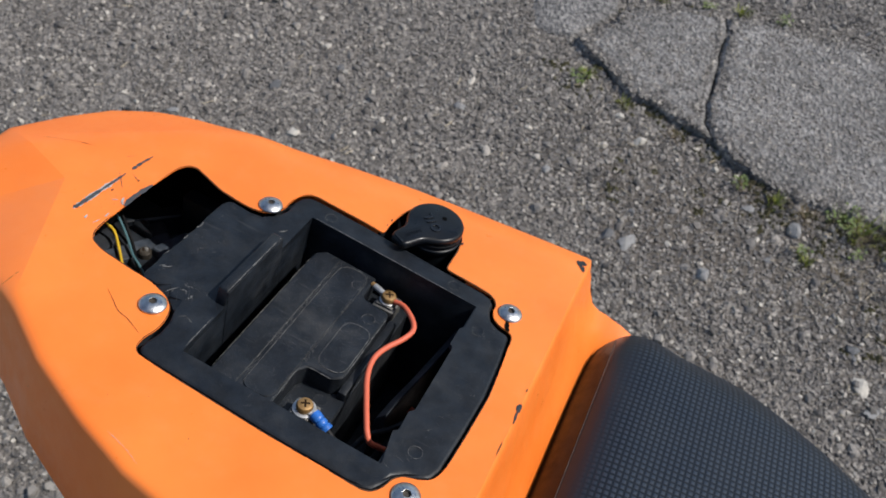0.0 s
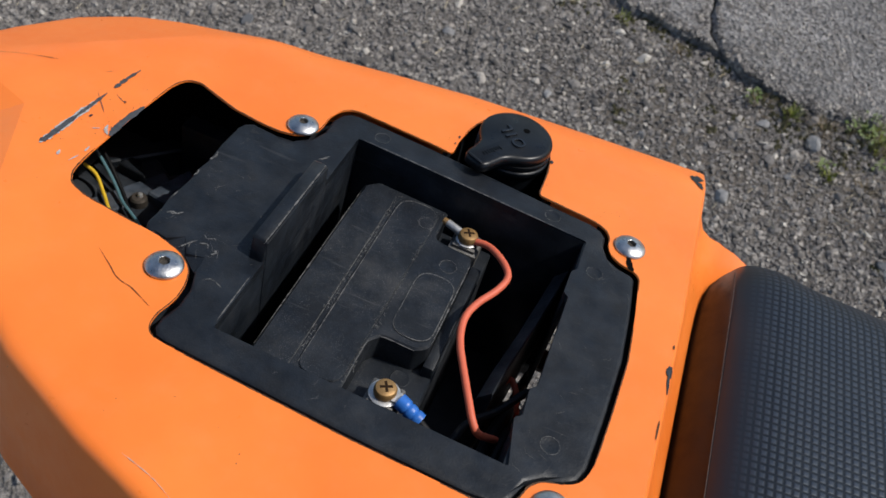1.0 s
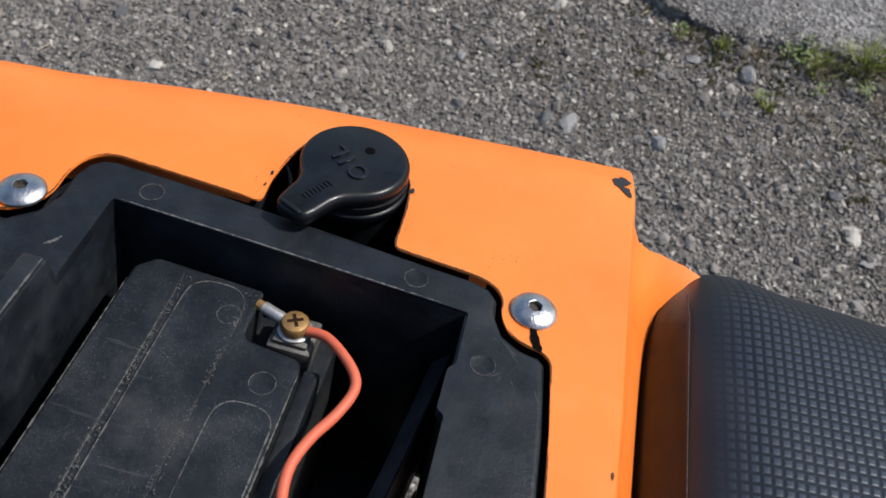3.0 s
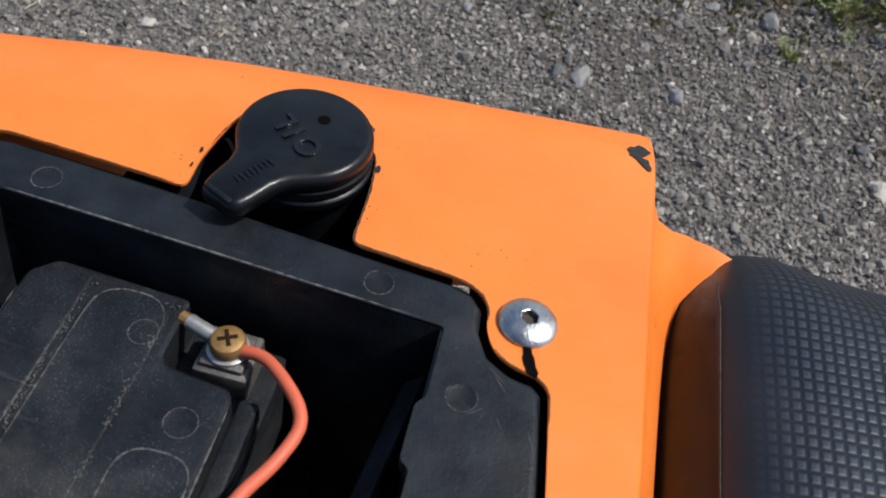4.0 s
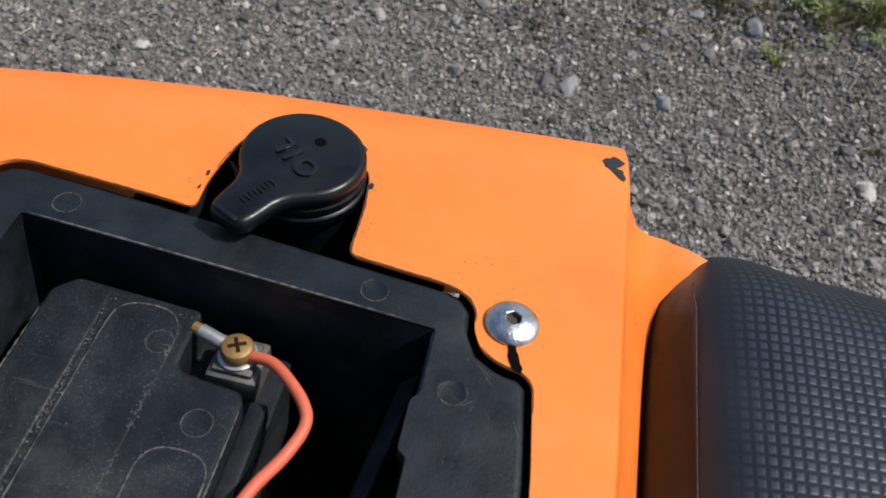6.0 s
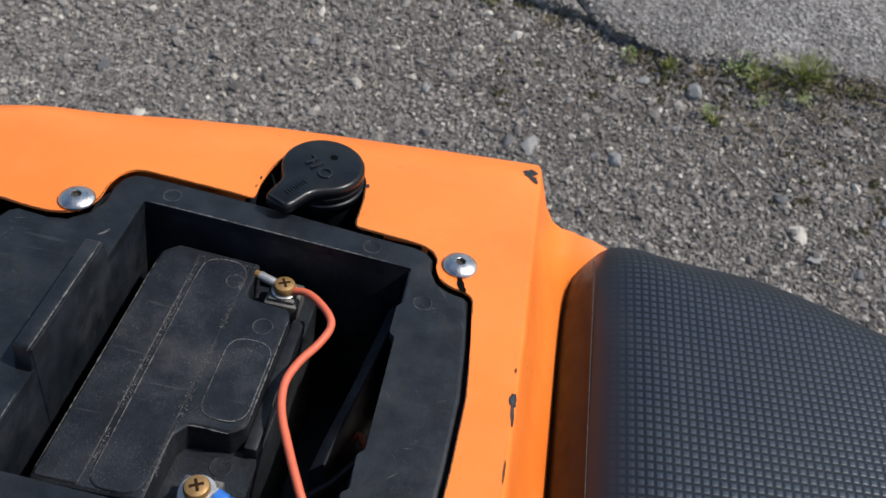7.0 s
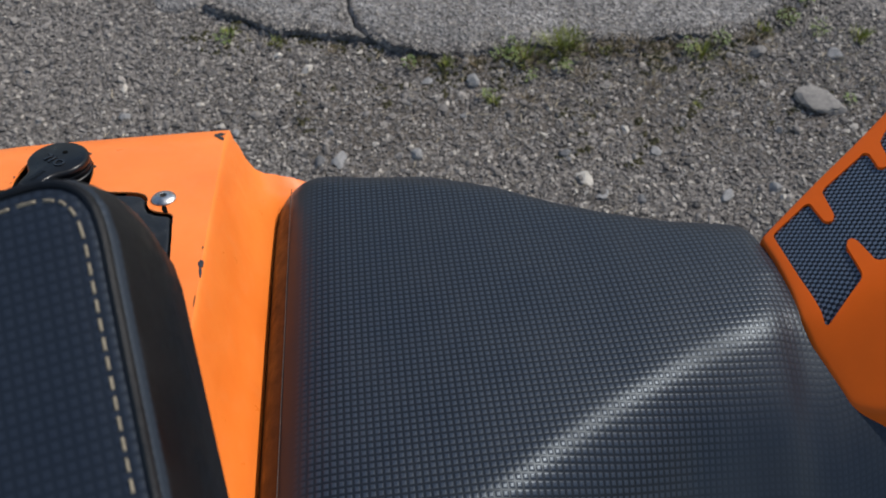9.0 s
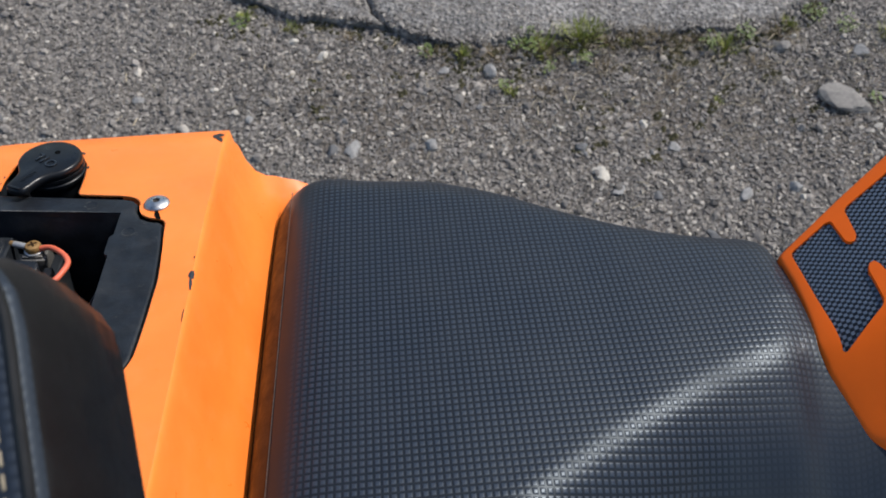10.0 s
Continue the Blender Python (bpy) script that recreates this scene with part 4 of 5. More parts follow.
part("scratch", streak([(-161.6, 7), (-161.3, 14), (-161, 20), (-160.8, 28)], 1.7, tail_height, 0.32, 48, 0.3), CHIPGREY, tail)
for k, line in enumerate(([(-152, 4), (-149, 6)], [(-147, -18), (-145.6, -13)])):
    part("scratch", streak(line, 0.45, tail_height, 0.34, 120 + k, 0.7), PALECHIP, tail, "pale flaked paint")
part("scratch", streak([(-160.5, 33), (-160.3, 37), (-160, 43), (-159, 51)], 1.8, tail_height, 0.3, 5, 0.5), CHIPGREY, tail)
for k, line in enumerate(([(-165, 27), (-161, 23), (-154, 16)], [(-171, 40), (-167, 45)], [(-158, 30), (-150, 26)])):
    part("scratch", streak(line, 0.22, tail_height, 0.3, 30 + k, 0.8), CHIPGREY, tail, "thin grey scratch in the paint")
part("scratch", streak([(-222, 24), (-205, 32), (-192, 37)], 0.25, tail_height, 0.3, 44, 0.6), RUST, tail, "thin brown scratch in the paint")
part("scratch", streak([(-108.5, -52), (-104, -55), (-100.2, -57.4), (-96, -60.4), (-92.4, -61.8), (-88, -62.6), (-84.7, -63.9), (-77.5, -67)], 0.28, tail_height, 0.3, 45, 0.5), RUST, tail)
part("scratch", streak([(-153, -78), (-151.8, -73), (-151, -68)], 0.25, tail_height, 0.3, 46, 0.6), RUST, tail)
part("scratch", streak([(-52, -121), (-40, -124), (-30, -128)], 0.22, tail_height, 0.3, 7, 0.7), PALECHIP, tail, "pale scratch in the paint")
part("scratch", streak([(-142.8, 4), (-143.6, 9), (-143.8, 14), (-143.5, 20), (-142.6, 29)], 3.2, tail_height, 0.35, 8, 0.2), CHIPGREY, tail, "bare worn spot at the edge of the opening")
part("scratch", streak([(-144, 4), (-146.5, 6.5), (-147.5, 9.5)], 1.4, tail_height, 0.4, 9, 0.7), PALECHIP, tail, "pale flaked paint")
edge = densify(inset(rounded(HOLE, 3.0, 3), -0.2), 3.0)
for k, (lo, hi) in enumerate(((0.02, 0.16), (0.17, 0.24), (0.26, 0.33), (0.34, 0.44), (0.45, 0.5), (0.52, 0.6), (0.62, 0.7), (0.71, 0.8), (0.81, 0.9), (0.91, 0.985))):
    part("worn_edge", streak(edge[int(lo * len(edge)):int(hi * len(edge)):2], 0.4 + 0.2 * (k % 3 == 0), tail_height, 0.1, 60 + k, 0.45), RUST, tail, "dirty brown cut edge of the opening")


def dirt_specks():
    """Small brown specks of dirt stuck to the paint by the cap, the far screw and the cavity."""
    rnd = random.Random(12)
    bm = bmesh.new()
    for cx, cy, sx, sy, count in ((-15, 90, 2.5, 6, 10), (70, 84, 7, 4, 20), (-150, 5, 8, 22, 50), (35, 100, 1.2, 10, 14), (-60, -110, 40, 12, 14), (-100, 92, 30, 18, 10), (60, -110, 30, 20, 10)):
        for _ in range(count):
            x, y, r = rnd.gauss(cx, sx), rnd.gauss(cy, sy), rnd.uniform(0.08, 0.28)
            if inside(HOLE, x, y) or edge_distance(HOLE, [(x, y)])[0] < 1.2:
                continue
            ring = [bm.verts.new(((x + r * rnd.uniform(0.5, 1.3) * math.cos(1.2566 * k)) * 0.001, (y + r * rnd.uniform(0.5, 1.3) * math.sin(1.2566 * k)) * 0.001, (tail_height(x, y) + 0.1) * 0.001)) for k in range(5)]
            top = bm.verts.new((x * 0.001, y * 0.001, (tail_height(x, y) + 0.1 + r * 0.5) * 0.001))
            for k in range(5):
                bm.faces.new((ring[k], ring[(k + 1) % 5], top))
    return bm


tagged(part("dirt", dirt_specks(), SOCKET, tail, "dark specks of dirt on the paint"), kind="stuff")

# ---- battery tray ----
tray = part("battery_tray", sheet(inset([(-104.2, -21), (-105.2, -13), (-104.4, -6), (-103.9, 3), (-104.6, 9), (-103.8, 14), (-104.2, 20), (-104.8, 27), (-104.6, 42), (-103, 47), (-98.5, 50)] + [p for p in HOLE[7:] if p[0] > -100 and not (-12 < p[0] < 33.8 and p[1] > 82)] + [(-99.5, -36.5), (-103, -33.5), (-104.6, -29)], 1.4),
                                  [rounded([(-53.5, -63.5), (-53.6, 66.3), (62.3, 60.1), (62.3, 39.8), (60.3, 37.5), (60.3, 23.5), (62.7, 22), (62.9, -29), (60.5, -31.5), (61.3, -44.5), (58.6, -46.5), (62.5, -67)], 1.0, 2)],
                                  lambda x, y: -0.9 + 0.85 * tail_height(x, y), 4.0, 6.0, 2.0, (0.6, 1.4, 2.2)), TRAY, bike, "black plastic battery tray with scuffs and dust")


def scuffs():
    """Short pale scuff lines on the upper face of the tray."""
    rnd = random.Random(17)
    out = bmesh.new()
    for cx, cy, n, wide in ((-97, -21, 3, 5), (-80, -33, 7, 7), (-72, -27, 4, 5), (-90, 12, 8, 14), (-94, 35, 7, 8), (77, 40, 8, 12), (76, -20, 10, 22), (68, -60, 6, 10), (-20, -74, 8, 25), (20, 70, 8, 20), (-53, -5, 10, 16)):
        for _ in range(int(1.7 * n)):
            x, y, a, ln, w = rnd.gauss(cx, wide * 0.5), rnd.gauss(cy, wide), rnd.uniform(0, 6.28), rnd.uniform(0.3, 2.6) ** 1.3, rnd.uniform(0.03, 0.1)
            if inside([(-56, -66), (-55, 66), (64, 60), (64, -70)], x, y) or not inside(inset(HOLE, 3.5), x, y) or x < -102 or y > 78:
                continue
            d, s = Vector((math.cos(a), math.sin(a), 0)) * ln, Vector((-math.sin(a), math.cos(a), 0)) * w
            c = Vector((x, y, -0.75 + 0.85 * tail_height(x, y)))
            out.faces.new([out.verts.new(q * 0.001) for q in (c - d, c - d * 0.3 - s, c + d, c + d * 0.2 + s * 0.8)])
    return out


def far_wall():
    bm = box((-58, 60.0, -104), (64, 63.5, -2.2), 0.4)
    for v in bm.verts:
        v.co.y += 0.0065 * max(0.0, (0.062 - v.co.x) / 0.118)
    return bm


tagged(part("scuff", scuffs(), DUST, tray, "pale scuff lines on the black plastic"), kind="stuff")
part("tray_wall", far_wall(), WALL, tray)
for lo, hi in (((-57, -67, -104), (-53.7, 67, -2.2)), ((-58, -69, -104), (64, -66, -2.2)), ((61.5, 24, -74), (64, 62, -2.2)), ((60.5, -69, -104), (63.5, -36, -2.2)), ((61.5, -37, -104), (64, 25, -78))):
    part("tray_wall", box(lo, hi, 0.35), WALL, tray)
part("tray_floor", box((-58, -69, -107), (54, 68, -104), 0.3), TRAY, tray)


def chamfered(bm, reach):
    """The upper corners of the rib's ends are cut back."""
    for v in bm.verts:
        v.co.y -= reach * min(1.0, max(0.0, (v.co.z - 0.001) / 0.008)) * (1 if v.co.y > 0.003 else -1)
    return bm


rib = part("rib", chamfered(box((-60.2, -27, -3), (-53.6, 33, 9.3), 1.2), 0.003), TRAY, tray, "raised black plastic rib behind the battery")
part("rib_face", chamfered(box((-55.4, -27, -60), (-53.2, 33, 8.2), 0.5), 0.003), WALL, rib, "sheer black face of the rib")
leaning = bmesh.new()
stations = []
for x, y in ((60.4, 57.5), (54.8, 16), (50.2, -11), (48.4, -26)):
    stations.append([leaning.verts.new((px * 0.001, y * 0.001, pz * 0.001)) for px, pz in ((x, -20), (x - 4.6, -26), (x - 5.2, -28), (x - 5.2, -80), (x + 0.6, -80), (x + 0.6, -21))])
for p, q in zip(stations, stations[1:]):
    for k in range(6):
        leaning.faces.new((p[k], p[(k + 1) % 6], q[(k + 1) % 6], q[k]))
leaning.faces.new(stations[0])
leaning.faces.new(stations[-1][::-1])
part("inner_plate", leaning, INNER, tray, "dusty black strip that runs along the tray", smooth=False)
part("flange", sheet(inset(HOLE, -7), [rounded([(-60, -66), (-58, 66), (64.5, 62), (64, -70)], 1), rounded([(-150, -40), (-150, 68), (-107, 68), (-107, -40)], 2), rounded([(-15, 79), (-15, 122), (-2, 133), (24, 133), (38, 116), (38, 78)], 3)], lambda x, y: -12.0 + tail_height(x, y), 2.0, 12.0), TRAY, tray)
for x, y in ((-44, 73), (44, 68), (70, 42), (74, -52)):
    part("moulding_mark", turned([(3.9, -0.4), (3.8, 0.0), (3.5, 0.07), (3.3, 0.0), (0.3, -0.02)], 24, (x, y, -0.88 + 0.85 * tail_height(x, y))), TRAY, tray)

# added black plates that keep the cap notch and panel gaps dark
part("shade_plate", box((-18, 130.5, -62), (40, 132, -14), 0.4), TRAY, tray)
for lo, hi in (((-15.5, 82, -62), (-14, 131, -3)), ((36, 80, -62), (37.5, 128, -4)), ((66, -92, -17), (109, 92, -14))):
    part("shade_plate", box(lo, hi, 0.3), TRAY, tray)
part("shade_plate", box((-60, 68, -62), (60, 136, -59), 1.0), TRAY, tray)
part("tray_floor", box((53, -69, -86), (74, 22, -83), 0.4), TRAY, tray)
part("tray_floor", box((53, 50, -86), (74, 64, -83), 0.4), TRAY, tray)

for k, (x, y) in enumerate(((-44, 73), (44, 68), (70, 42), (74, -52))):
    ring = [(x + 3.7 * math.cos(q * 0.5236), y + 3.7 * math.sin(q * 0.5236)) for q in range(13)]
    part("worn_line", streak(ring, 0.16, lambda p, q: -0.8 + 0.85 * tail_height(p, q), 0.02, 70 + k, 0.85), DUST, tray, "pale rubbed edge")
for k, (line, wide) in enumerate((([(-99, -22), (-97.5, -20.2), (-95.6, -20.6), (-93.6, -18.4)], 0.7), ([(-98.2, -20.6), (-96.4, -21.6)], 0.5), ([(-85, -36), (-83.6, -33.4), (-82.5, -31.4), (-80.8, -29)], 0.45), ([(-82.4, -31.4), (-82, -34)], 0.3),
                                  ([(-80.2, -25), (-78, -26.4), (-76, -25), (-74.6, -25.6)], 0.3), ([(-79.5, -30), (-76.6, -29), (-75.2, -31)], 0.4), ([(-72.6, -33), (-71.4, -31.4), (-72.6, -30.2)], 0.9), ([(-68.5, -46), (-66, -44), (-61, -45.6)], 0.4),
                                  ([(-101.6, 15.5), (-100.6, 18.6), (-101.4, 21.5)], 0.8), ([(-102, 3), (-101.4, 5.4), (-102.2, 7)], 0.7), ([(-102.2, -14), (-102, -9)], 0.4), ([(-62.6, 42), (-60.6, 44), (-59.4, 46.4)], 0.8))):
    part("worn_line", streak(line, wide, lambda p, q: -0.8 + 0.85 * tail_height(p, q), 0.05, 150 + k, 0.85), DUST, tray, "pale ragged scuff on the plastic")
part("worn_line", streak([(-54.0, y) for y in np.arange(-26, 33, 5.0)], 0.5, lambda p, q: 9.25, 0.1, 90, 0.8), DUST, tray, "pale rubbed edge of the rib")
part("worn_line", streak([(x, 66.9 - 0.054 * (x + 54)) for x in np.arange(-52, 60, 6.0)], 0.35, lambda p, q: -1.1 + 0.85 * tail_height(p, q), 0.25, 91, 0.85), DUST, tray)
part("worn_line", streak([(-54.2 - 0.05 * k, -60 + 6 * k) for k in range(5)], 0.35, lambda p, q: -0.85 + 0.85 * tail_height(p, q), 0.1, 92, 0.85), DUST, tray)

# rear cavity below the tail
cavity = part("inner_fender", box((-215, -72, -82), (-59, 104, -79), 0.5), INNER, bike, "dusty black inner fender below the tail")
part("bracket", slab_prism(rounded([(-178, 32), (-150, 20), (-138, 22), (-134, 48), (-147, 57), (-172, 73), (-184, 60)], 2), -80, -66, 1.0), INNER, cavity, "grey plastic bracket under the tail")
part("bracket", slab_prism(rounded([(-172, 47), (-155, 45), (-157, 49), (-163, 50), (-162, 54), (-169, 55)], 1), -67, -60, 0.6), TRAY, cavity)
part("bracket", box((-196, -30, -80), (-172, 78, -66), 2.0), INNER, cavity)
part("bracket", box((-150, 70, -80), (-100, 108, -40), 2.0), TRAY, cavity)
part("connector", box((-193, 28, -60), (-181, 50, -47), 1.0), TRAY, cavity, "dusty black wire connector")
part("bracket", slab_prism(rounded([(-176, 12), (-164, 8), (-140, 50), (-152, 58)], 2), -72, -64.5, 0.8), LEDGE, cavity, "worn grey ledge under the tail")
part("bracket", slab_prism(rounded([(-188, 50), (-178, 46), (-150, 78), (-158, 86)], 1.5), -80, -62, 1.0), TRAY, cavity)
# added black sheet: paints the cavity's shade over the orange inner side
part("shade_sheet", box((-210, 80, -80), (-60, 82.5, -15), 0.5), CRACK_AND_SHADE, cavity, "added black sheet that stands for shade along the cavity's side")
part("bracket", slab_prism(rounded([(-148, 36), (-136, 34), (-128, 56), (-140, 62)], 1.5), -80, -60, 0.8), LEDGE, cavity)
part("bolt_tip", turned([(1.5, 0), (1.4, 1.4), (0.9, 2.0), (0.2, 2.1)], 12, (-149.5, 32.5, -60.9)), LEAD, cavity, "bare pale tip of the bolt")
part("bolt", turned([(4.2, 0), (4.2, 4), (3.4, 5), (0.5, 5.2)], 18, (-150, 32, -66)), SOCKET, cavity, "dark grimy bolt")
part("wire", tube([(-182, 33, -55), (-174, 32, -58), (-165, 25, -61), (-153, 14, -62), (-140, 4, -64), (-120, -12, -70)], 0.95), YELLOW, cavity, "yellow insulated wire")
part("wire", tube([(-184, 44, -52), (-174, 39, -56), (-163, 32, -60), (-154, 25, -62), (-139, 16, -62), (-118, 2, -68)], 0.9), TEAL, cavity, "grey-blue insulated wire")
part("wire", tube([(-180, 46, -54), (-172, 41, -57), (-160, 33, -63), (-150, 24, -65), (-134, 12, -66)], 1.0), BLACKWIRE, cavity)

# ---- oil filler cap ----
CAP = (14.2, 100.5)


def cap_outline(r, tab):
    ang = math.atan2(70 - CAP[1], 1.4 - CAP[0])
    d, s = Vector((math.cos(ang), math.sin(ang))), Vector((-math.sin(ang), math.cos(ang)))
    c = Vector(CAP)
    pts = [(CAP[0] + r * math.cos(a), CAP[1] + r * math.sin(a)) for a in (ang + radians(46) + (2 * math.pi - radians(92)) * k / 40 for k in range(41))]
    flank = [(0.80 * r, 11.4), (0.90 * r, 9.6), (1.02 * r, 8.4), (1.16 * r, 7.6), (r + tab * 0.62, 7.0), (r + tab * 0.82, 6.4), (r + tab * 0.94, 5.2), (r + tab, 3.2)]
    for along, across in [(u, -v) for u, v in flank] + flank[::-1]:
        q = c + d * along + s * across
        pts.append((q.x, q.y))
    return pts


def rounded_cap(poly):
    """The lid: an outline with a soft upper edge."""
    bm = bmesh.new()
    rows = [(0.6, 6.0), (0.0, 6.6), (0.0, 9.0), (0.35, 10.0), (1.1, 10.7), (2.1, 11.0)]
    rings = [[bm.verts.new((x * 0.001, y * 0.001, z * 0.001)) for x, y in inset(poly, d)] for d, z in rows]
    n = len(poly)
    for a, b in zip(rings, rings[1:]):
        for i in range(n):
            bm.faces.new((a[i], a[(i + 1) % n], b[(i + 1) % n], b[i]))
    mid = bm.verts.new((CAP[0] * 0.001, CAP[1] * 0.001, 0.011))
    for i in range(n):
        bm.faces.new((rings[-1][i], rings[-1][(i + 1) % n], mid))
    bm.faces.new(rings[0][::-1])
    return bm


cap = part("oil_cap", rounded_cap(cap_outline(18.4, 15.2)), CAPBLACK, bike, "black plastic oil filler cap with a pull tab", angle=60)
cap.location = (-0.0012, 0.0045, -0.004)
part("filler_neck", turned([(17.0, -30), (17.0, -1.5), (18.6, -1.2), (18.9, -0.4), (18.9, 1.4), (18.5, 1.9), (17.9, 2.1), (17.8, 3.0), (18.6, 3.3), (18.6, 5.2), (17.6, 5.5), (17.6, 6.2)], 40, (*CAP, 0)), CAPBLACK, cap, "black filler neck")
# no real recess: a near-black disc paints the shade inside the hole
part("vent_hole_disc", turned([(1.75, 10.4), (1.75, 11.12), (1.3, 11.14)], 18, (17.6, 105.9, 0)), CRACK_AND_SHADE, cap, "near-black disc painted as the shade in a small vent hole")
part("grip_ridge", box((-4.4, -0.8, 10.8), (4.4, 0.8, 11.7), 0.4), CAPBLACK, cap).matrix_basis = Matrix.Translation((0.0016, 0.0708, 0)) @ Matrix.Rotation(radians(-25), 4, "Z")


def letters(text, x, y, z, size, turn, depth, mat, parent):
    cu = bpy.data.curves.new("lettering", "FONT")
    cu.body, cu.size, cu.extrude, cu.align_x, cu.align_y = text, size * 0.001, depth * 0.001, "CENTER", "CENTER"
    cu.offset, cu.space_character, cu.bevel_depth = 0.00005, 1.3, 0.00012
    tmp = new("lettering", cu)
    me = bpy.data.meshes.new_from_object(tmp.evaluated_get(bpy.context.evaluated_depsgraph_get()))
    bpy.data.objects.remove(tmp)
    me.name = "lettering"
    me.materials.clear()
    me.materials.append(mat)
    ob = new("lettering", me)
    ob.parent = parent
    ob.matrix_basis = Matrix.Translation((x * 0.001, y * 0.001, z * 0.001)) @ Matrix.Rotation(radians(turn), 4, "Z")
    return tagged(ob, "raised moulded letters")


letters("OIL", 13.2, 97.2, 11.0, 9.2, 141, 0.6, CAPGLOSS, cap)
for k in range(8):
    q = Vector((4.2, 76.9)).lerp(Vector((9.6, 85.6)), k / 7)
    mark = part("moulded_mark", box((-0.3, -1.2 - 0.5 * (k % 3 == 1), 10.8), (0.3, 1.2, 11.4), 0.1), CAPBLACK, cap)
    mark.matrix_basis = Matrix.Translation((q.x * 0.001, q.y * 0.001, 0)) @ Matrix.Rotation(radians(52 + 6 * (k % 2)), 4, "Z")

# ---- rider's seat ----
SEAT_W = [(138, 176), (150, 179), (165, 182.5), (180, 186), (195, 188), (210, 188.5), (225, 186.5), (242, 180.5), (262, 168), (302, 137), (341, 113.5), (377, 94), (415, 86), (450, 89), (480, 86), (560, 80)]
SEAT_R = [(138, 172), (160, 168), (200, 157), (248, 137), (293, 109), (329, 87), (368, 67), (409, 49), (446, 37), (480, 34), (560, 40)]


def lerp_rows(rows, x):
    return float(np.interp(x, [r[0] for r in rows], [r[1] for r in rows]))


def seat_top(x):
    return lerp_rows([(130, -150), (133, -112), (135, -92), (137, -79), (139.5, -71), (143, -64), (147, -59), (151.5, -55), (156, -52.2), (161, -50), (167, -48.3), (175, -47.1), (184, -46.4), (200, -46), (260, -45), (340, -45), (420, -43), (450, -43), (456, -43.6), (461, -45.2), (466, -50), (472, -58), (496, -76), (524, -96), (560, -130)], x)


def rider_seat():
    xs = [130, 132, 134, 135, 136, 136.8, 137.5, 138.5, 140, 143, 147, 150, 152, 153.5, 155, 157, 160, 162, 164, 166.5, 169, 172, 175, 179, 184] + list(np.arange(188, 556, 7.0))
    bm = bmesh.new()
    uv = bm.loops.layers.uv.new("map")
    grid, coords = [], []
    for x in xs:
        mid = 0.055 * max(0.0, x - 150)
        zt, r = seat_top(x), lerp_rows(SEAT_R, x)
        w = max(r + 4, lerp_rows(SEAT_W, x) - mid)
        corner = 1 - math.sqrt(1 - min(1.0, max(0.0, (182 - x) / 47)) ** 2)
        r, w = r - 28 * corner, w - 36 * corner
        near_tail = min(1.0, max(0.0, (300 - x) / 100))
        fall = min(0.0, zt + 43) if x > 452 else 0.0
        tuck = 7 * min(1.0, max(0.0, (x - 442) / 16))
        row, uvs, arc, prev = [], [], 0.0, None
        halves = {}
        for sg in (-1, 1):
            edge = w + (28 * min(1.0, max(0.0, (x - 380) / 90)) if sg < 0 else 0)
            line, z, step = [], zt, (edge + 95) / 60
            for k in range(61):
                o = k * step
                back = min(1.0, max(0.0, (o - r + 40) / 46)) if sg < 0 else 0.0
                ball = 8 * corner * max(0.0, (o - 70) / 90) ** 2 if sg > 0 else 0.0
                line.append((sg * o, z - ball - fall * back - tuck * back - 2.0 * min(1.0, o / max(r, 1)) ** 2))
                for q in range(4):
                    u = o + step * (q + 0.5) / 4
                    if sg < 0:
                        lo, wide, first, second = r - 12, 26, 0.62, 0.6
                    else:
                        lo, wide, first, second = r - 6 - 26 * near_tail, 28 + 12 * near_tail, 0.34 + 0.38 * near_tail, 0.95 - 0.2 * near_tail
                    t = min(1.0, max(0.0, (u - lo) / wide))
                    s = min(1.0, max(0.0, (u - r) / max(20.0, edge + 14 - r)))
                    z -= (first * t * t * (3 - 2 * t) + second * s * s) * step / 4
            halves[sg] = line
        for k in range(-60, 61):
            o, z = halves[1 if k >= 0 else -1][abs(k)]
            p = Vector((x, mid + o, z))
            if prev is not None:
                arc += (p - prev).length
            prev = p
            row.append(bm.verts.new(p * 0.001))
            uvs.append(arc)
        shift = uvs[60]
        coords.append([(x, a - shift) for a in uvs])
        grid.append(row)
    for i in range(len(xs) - 1):
        for k in range(120):
            f = bm.faces.new((grid[i][k], grid[i + 1][k], grid[i + 1][k + 1], grid[i][k + 1]))
            f.material_index = 1 if xs[i] < 150 else 0
            for loop, (a, b) in zip(f.loops, ((i, k), (i + 1, k), (i + 1, k + 1), (i, k + 1))):
                loop[uv].uv = (coords[a][b][0] * 0.001, coords[a][b][1] * 0.001)
    return bm


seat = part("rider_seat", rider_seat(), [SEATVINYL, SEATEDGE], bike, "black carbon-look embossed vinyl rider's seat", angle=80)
part("seam", tube([(150.2, 150 - 6.0 * k, -55.9 + (0.0 if abs(150 - 6 * k) < 140 else -2)) for k in range(51)], 0.3, 6, 2), SEAMTHREAD, seat, "dusty seam along the rear edge")


# ---- tank cover ----
def tank_height(x, y):
    bend = -24.5 - y
    return -46 + 0.78 * (x - 465) - (bend + math.sqrt(bend * bend + 90)) * 0.68


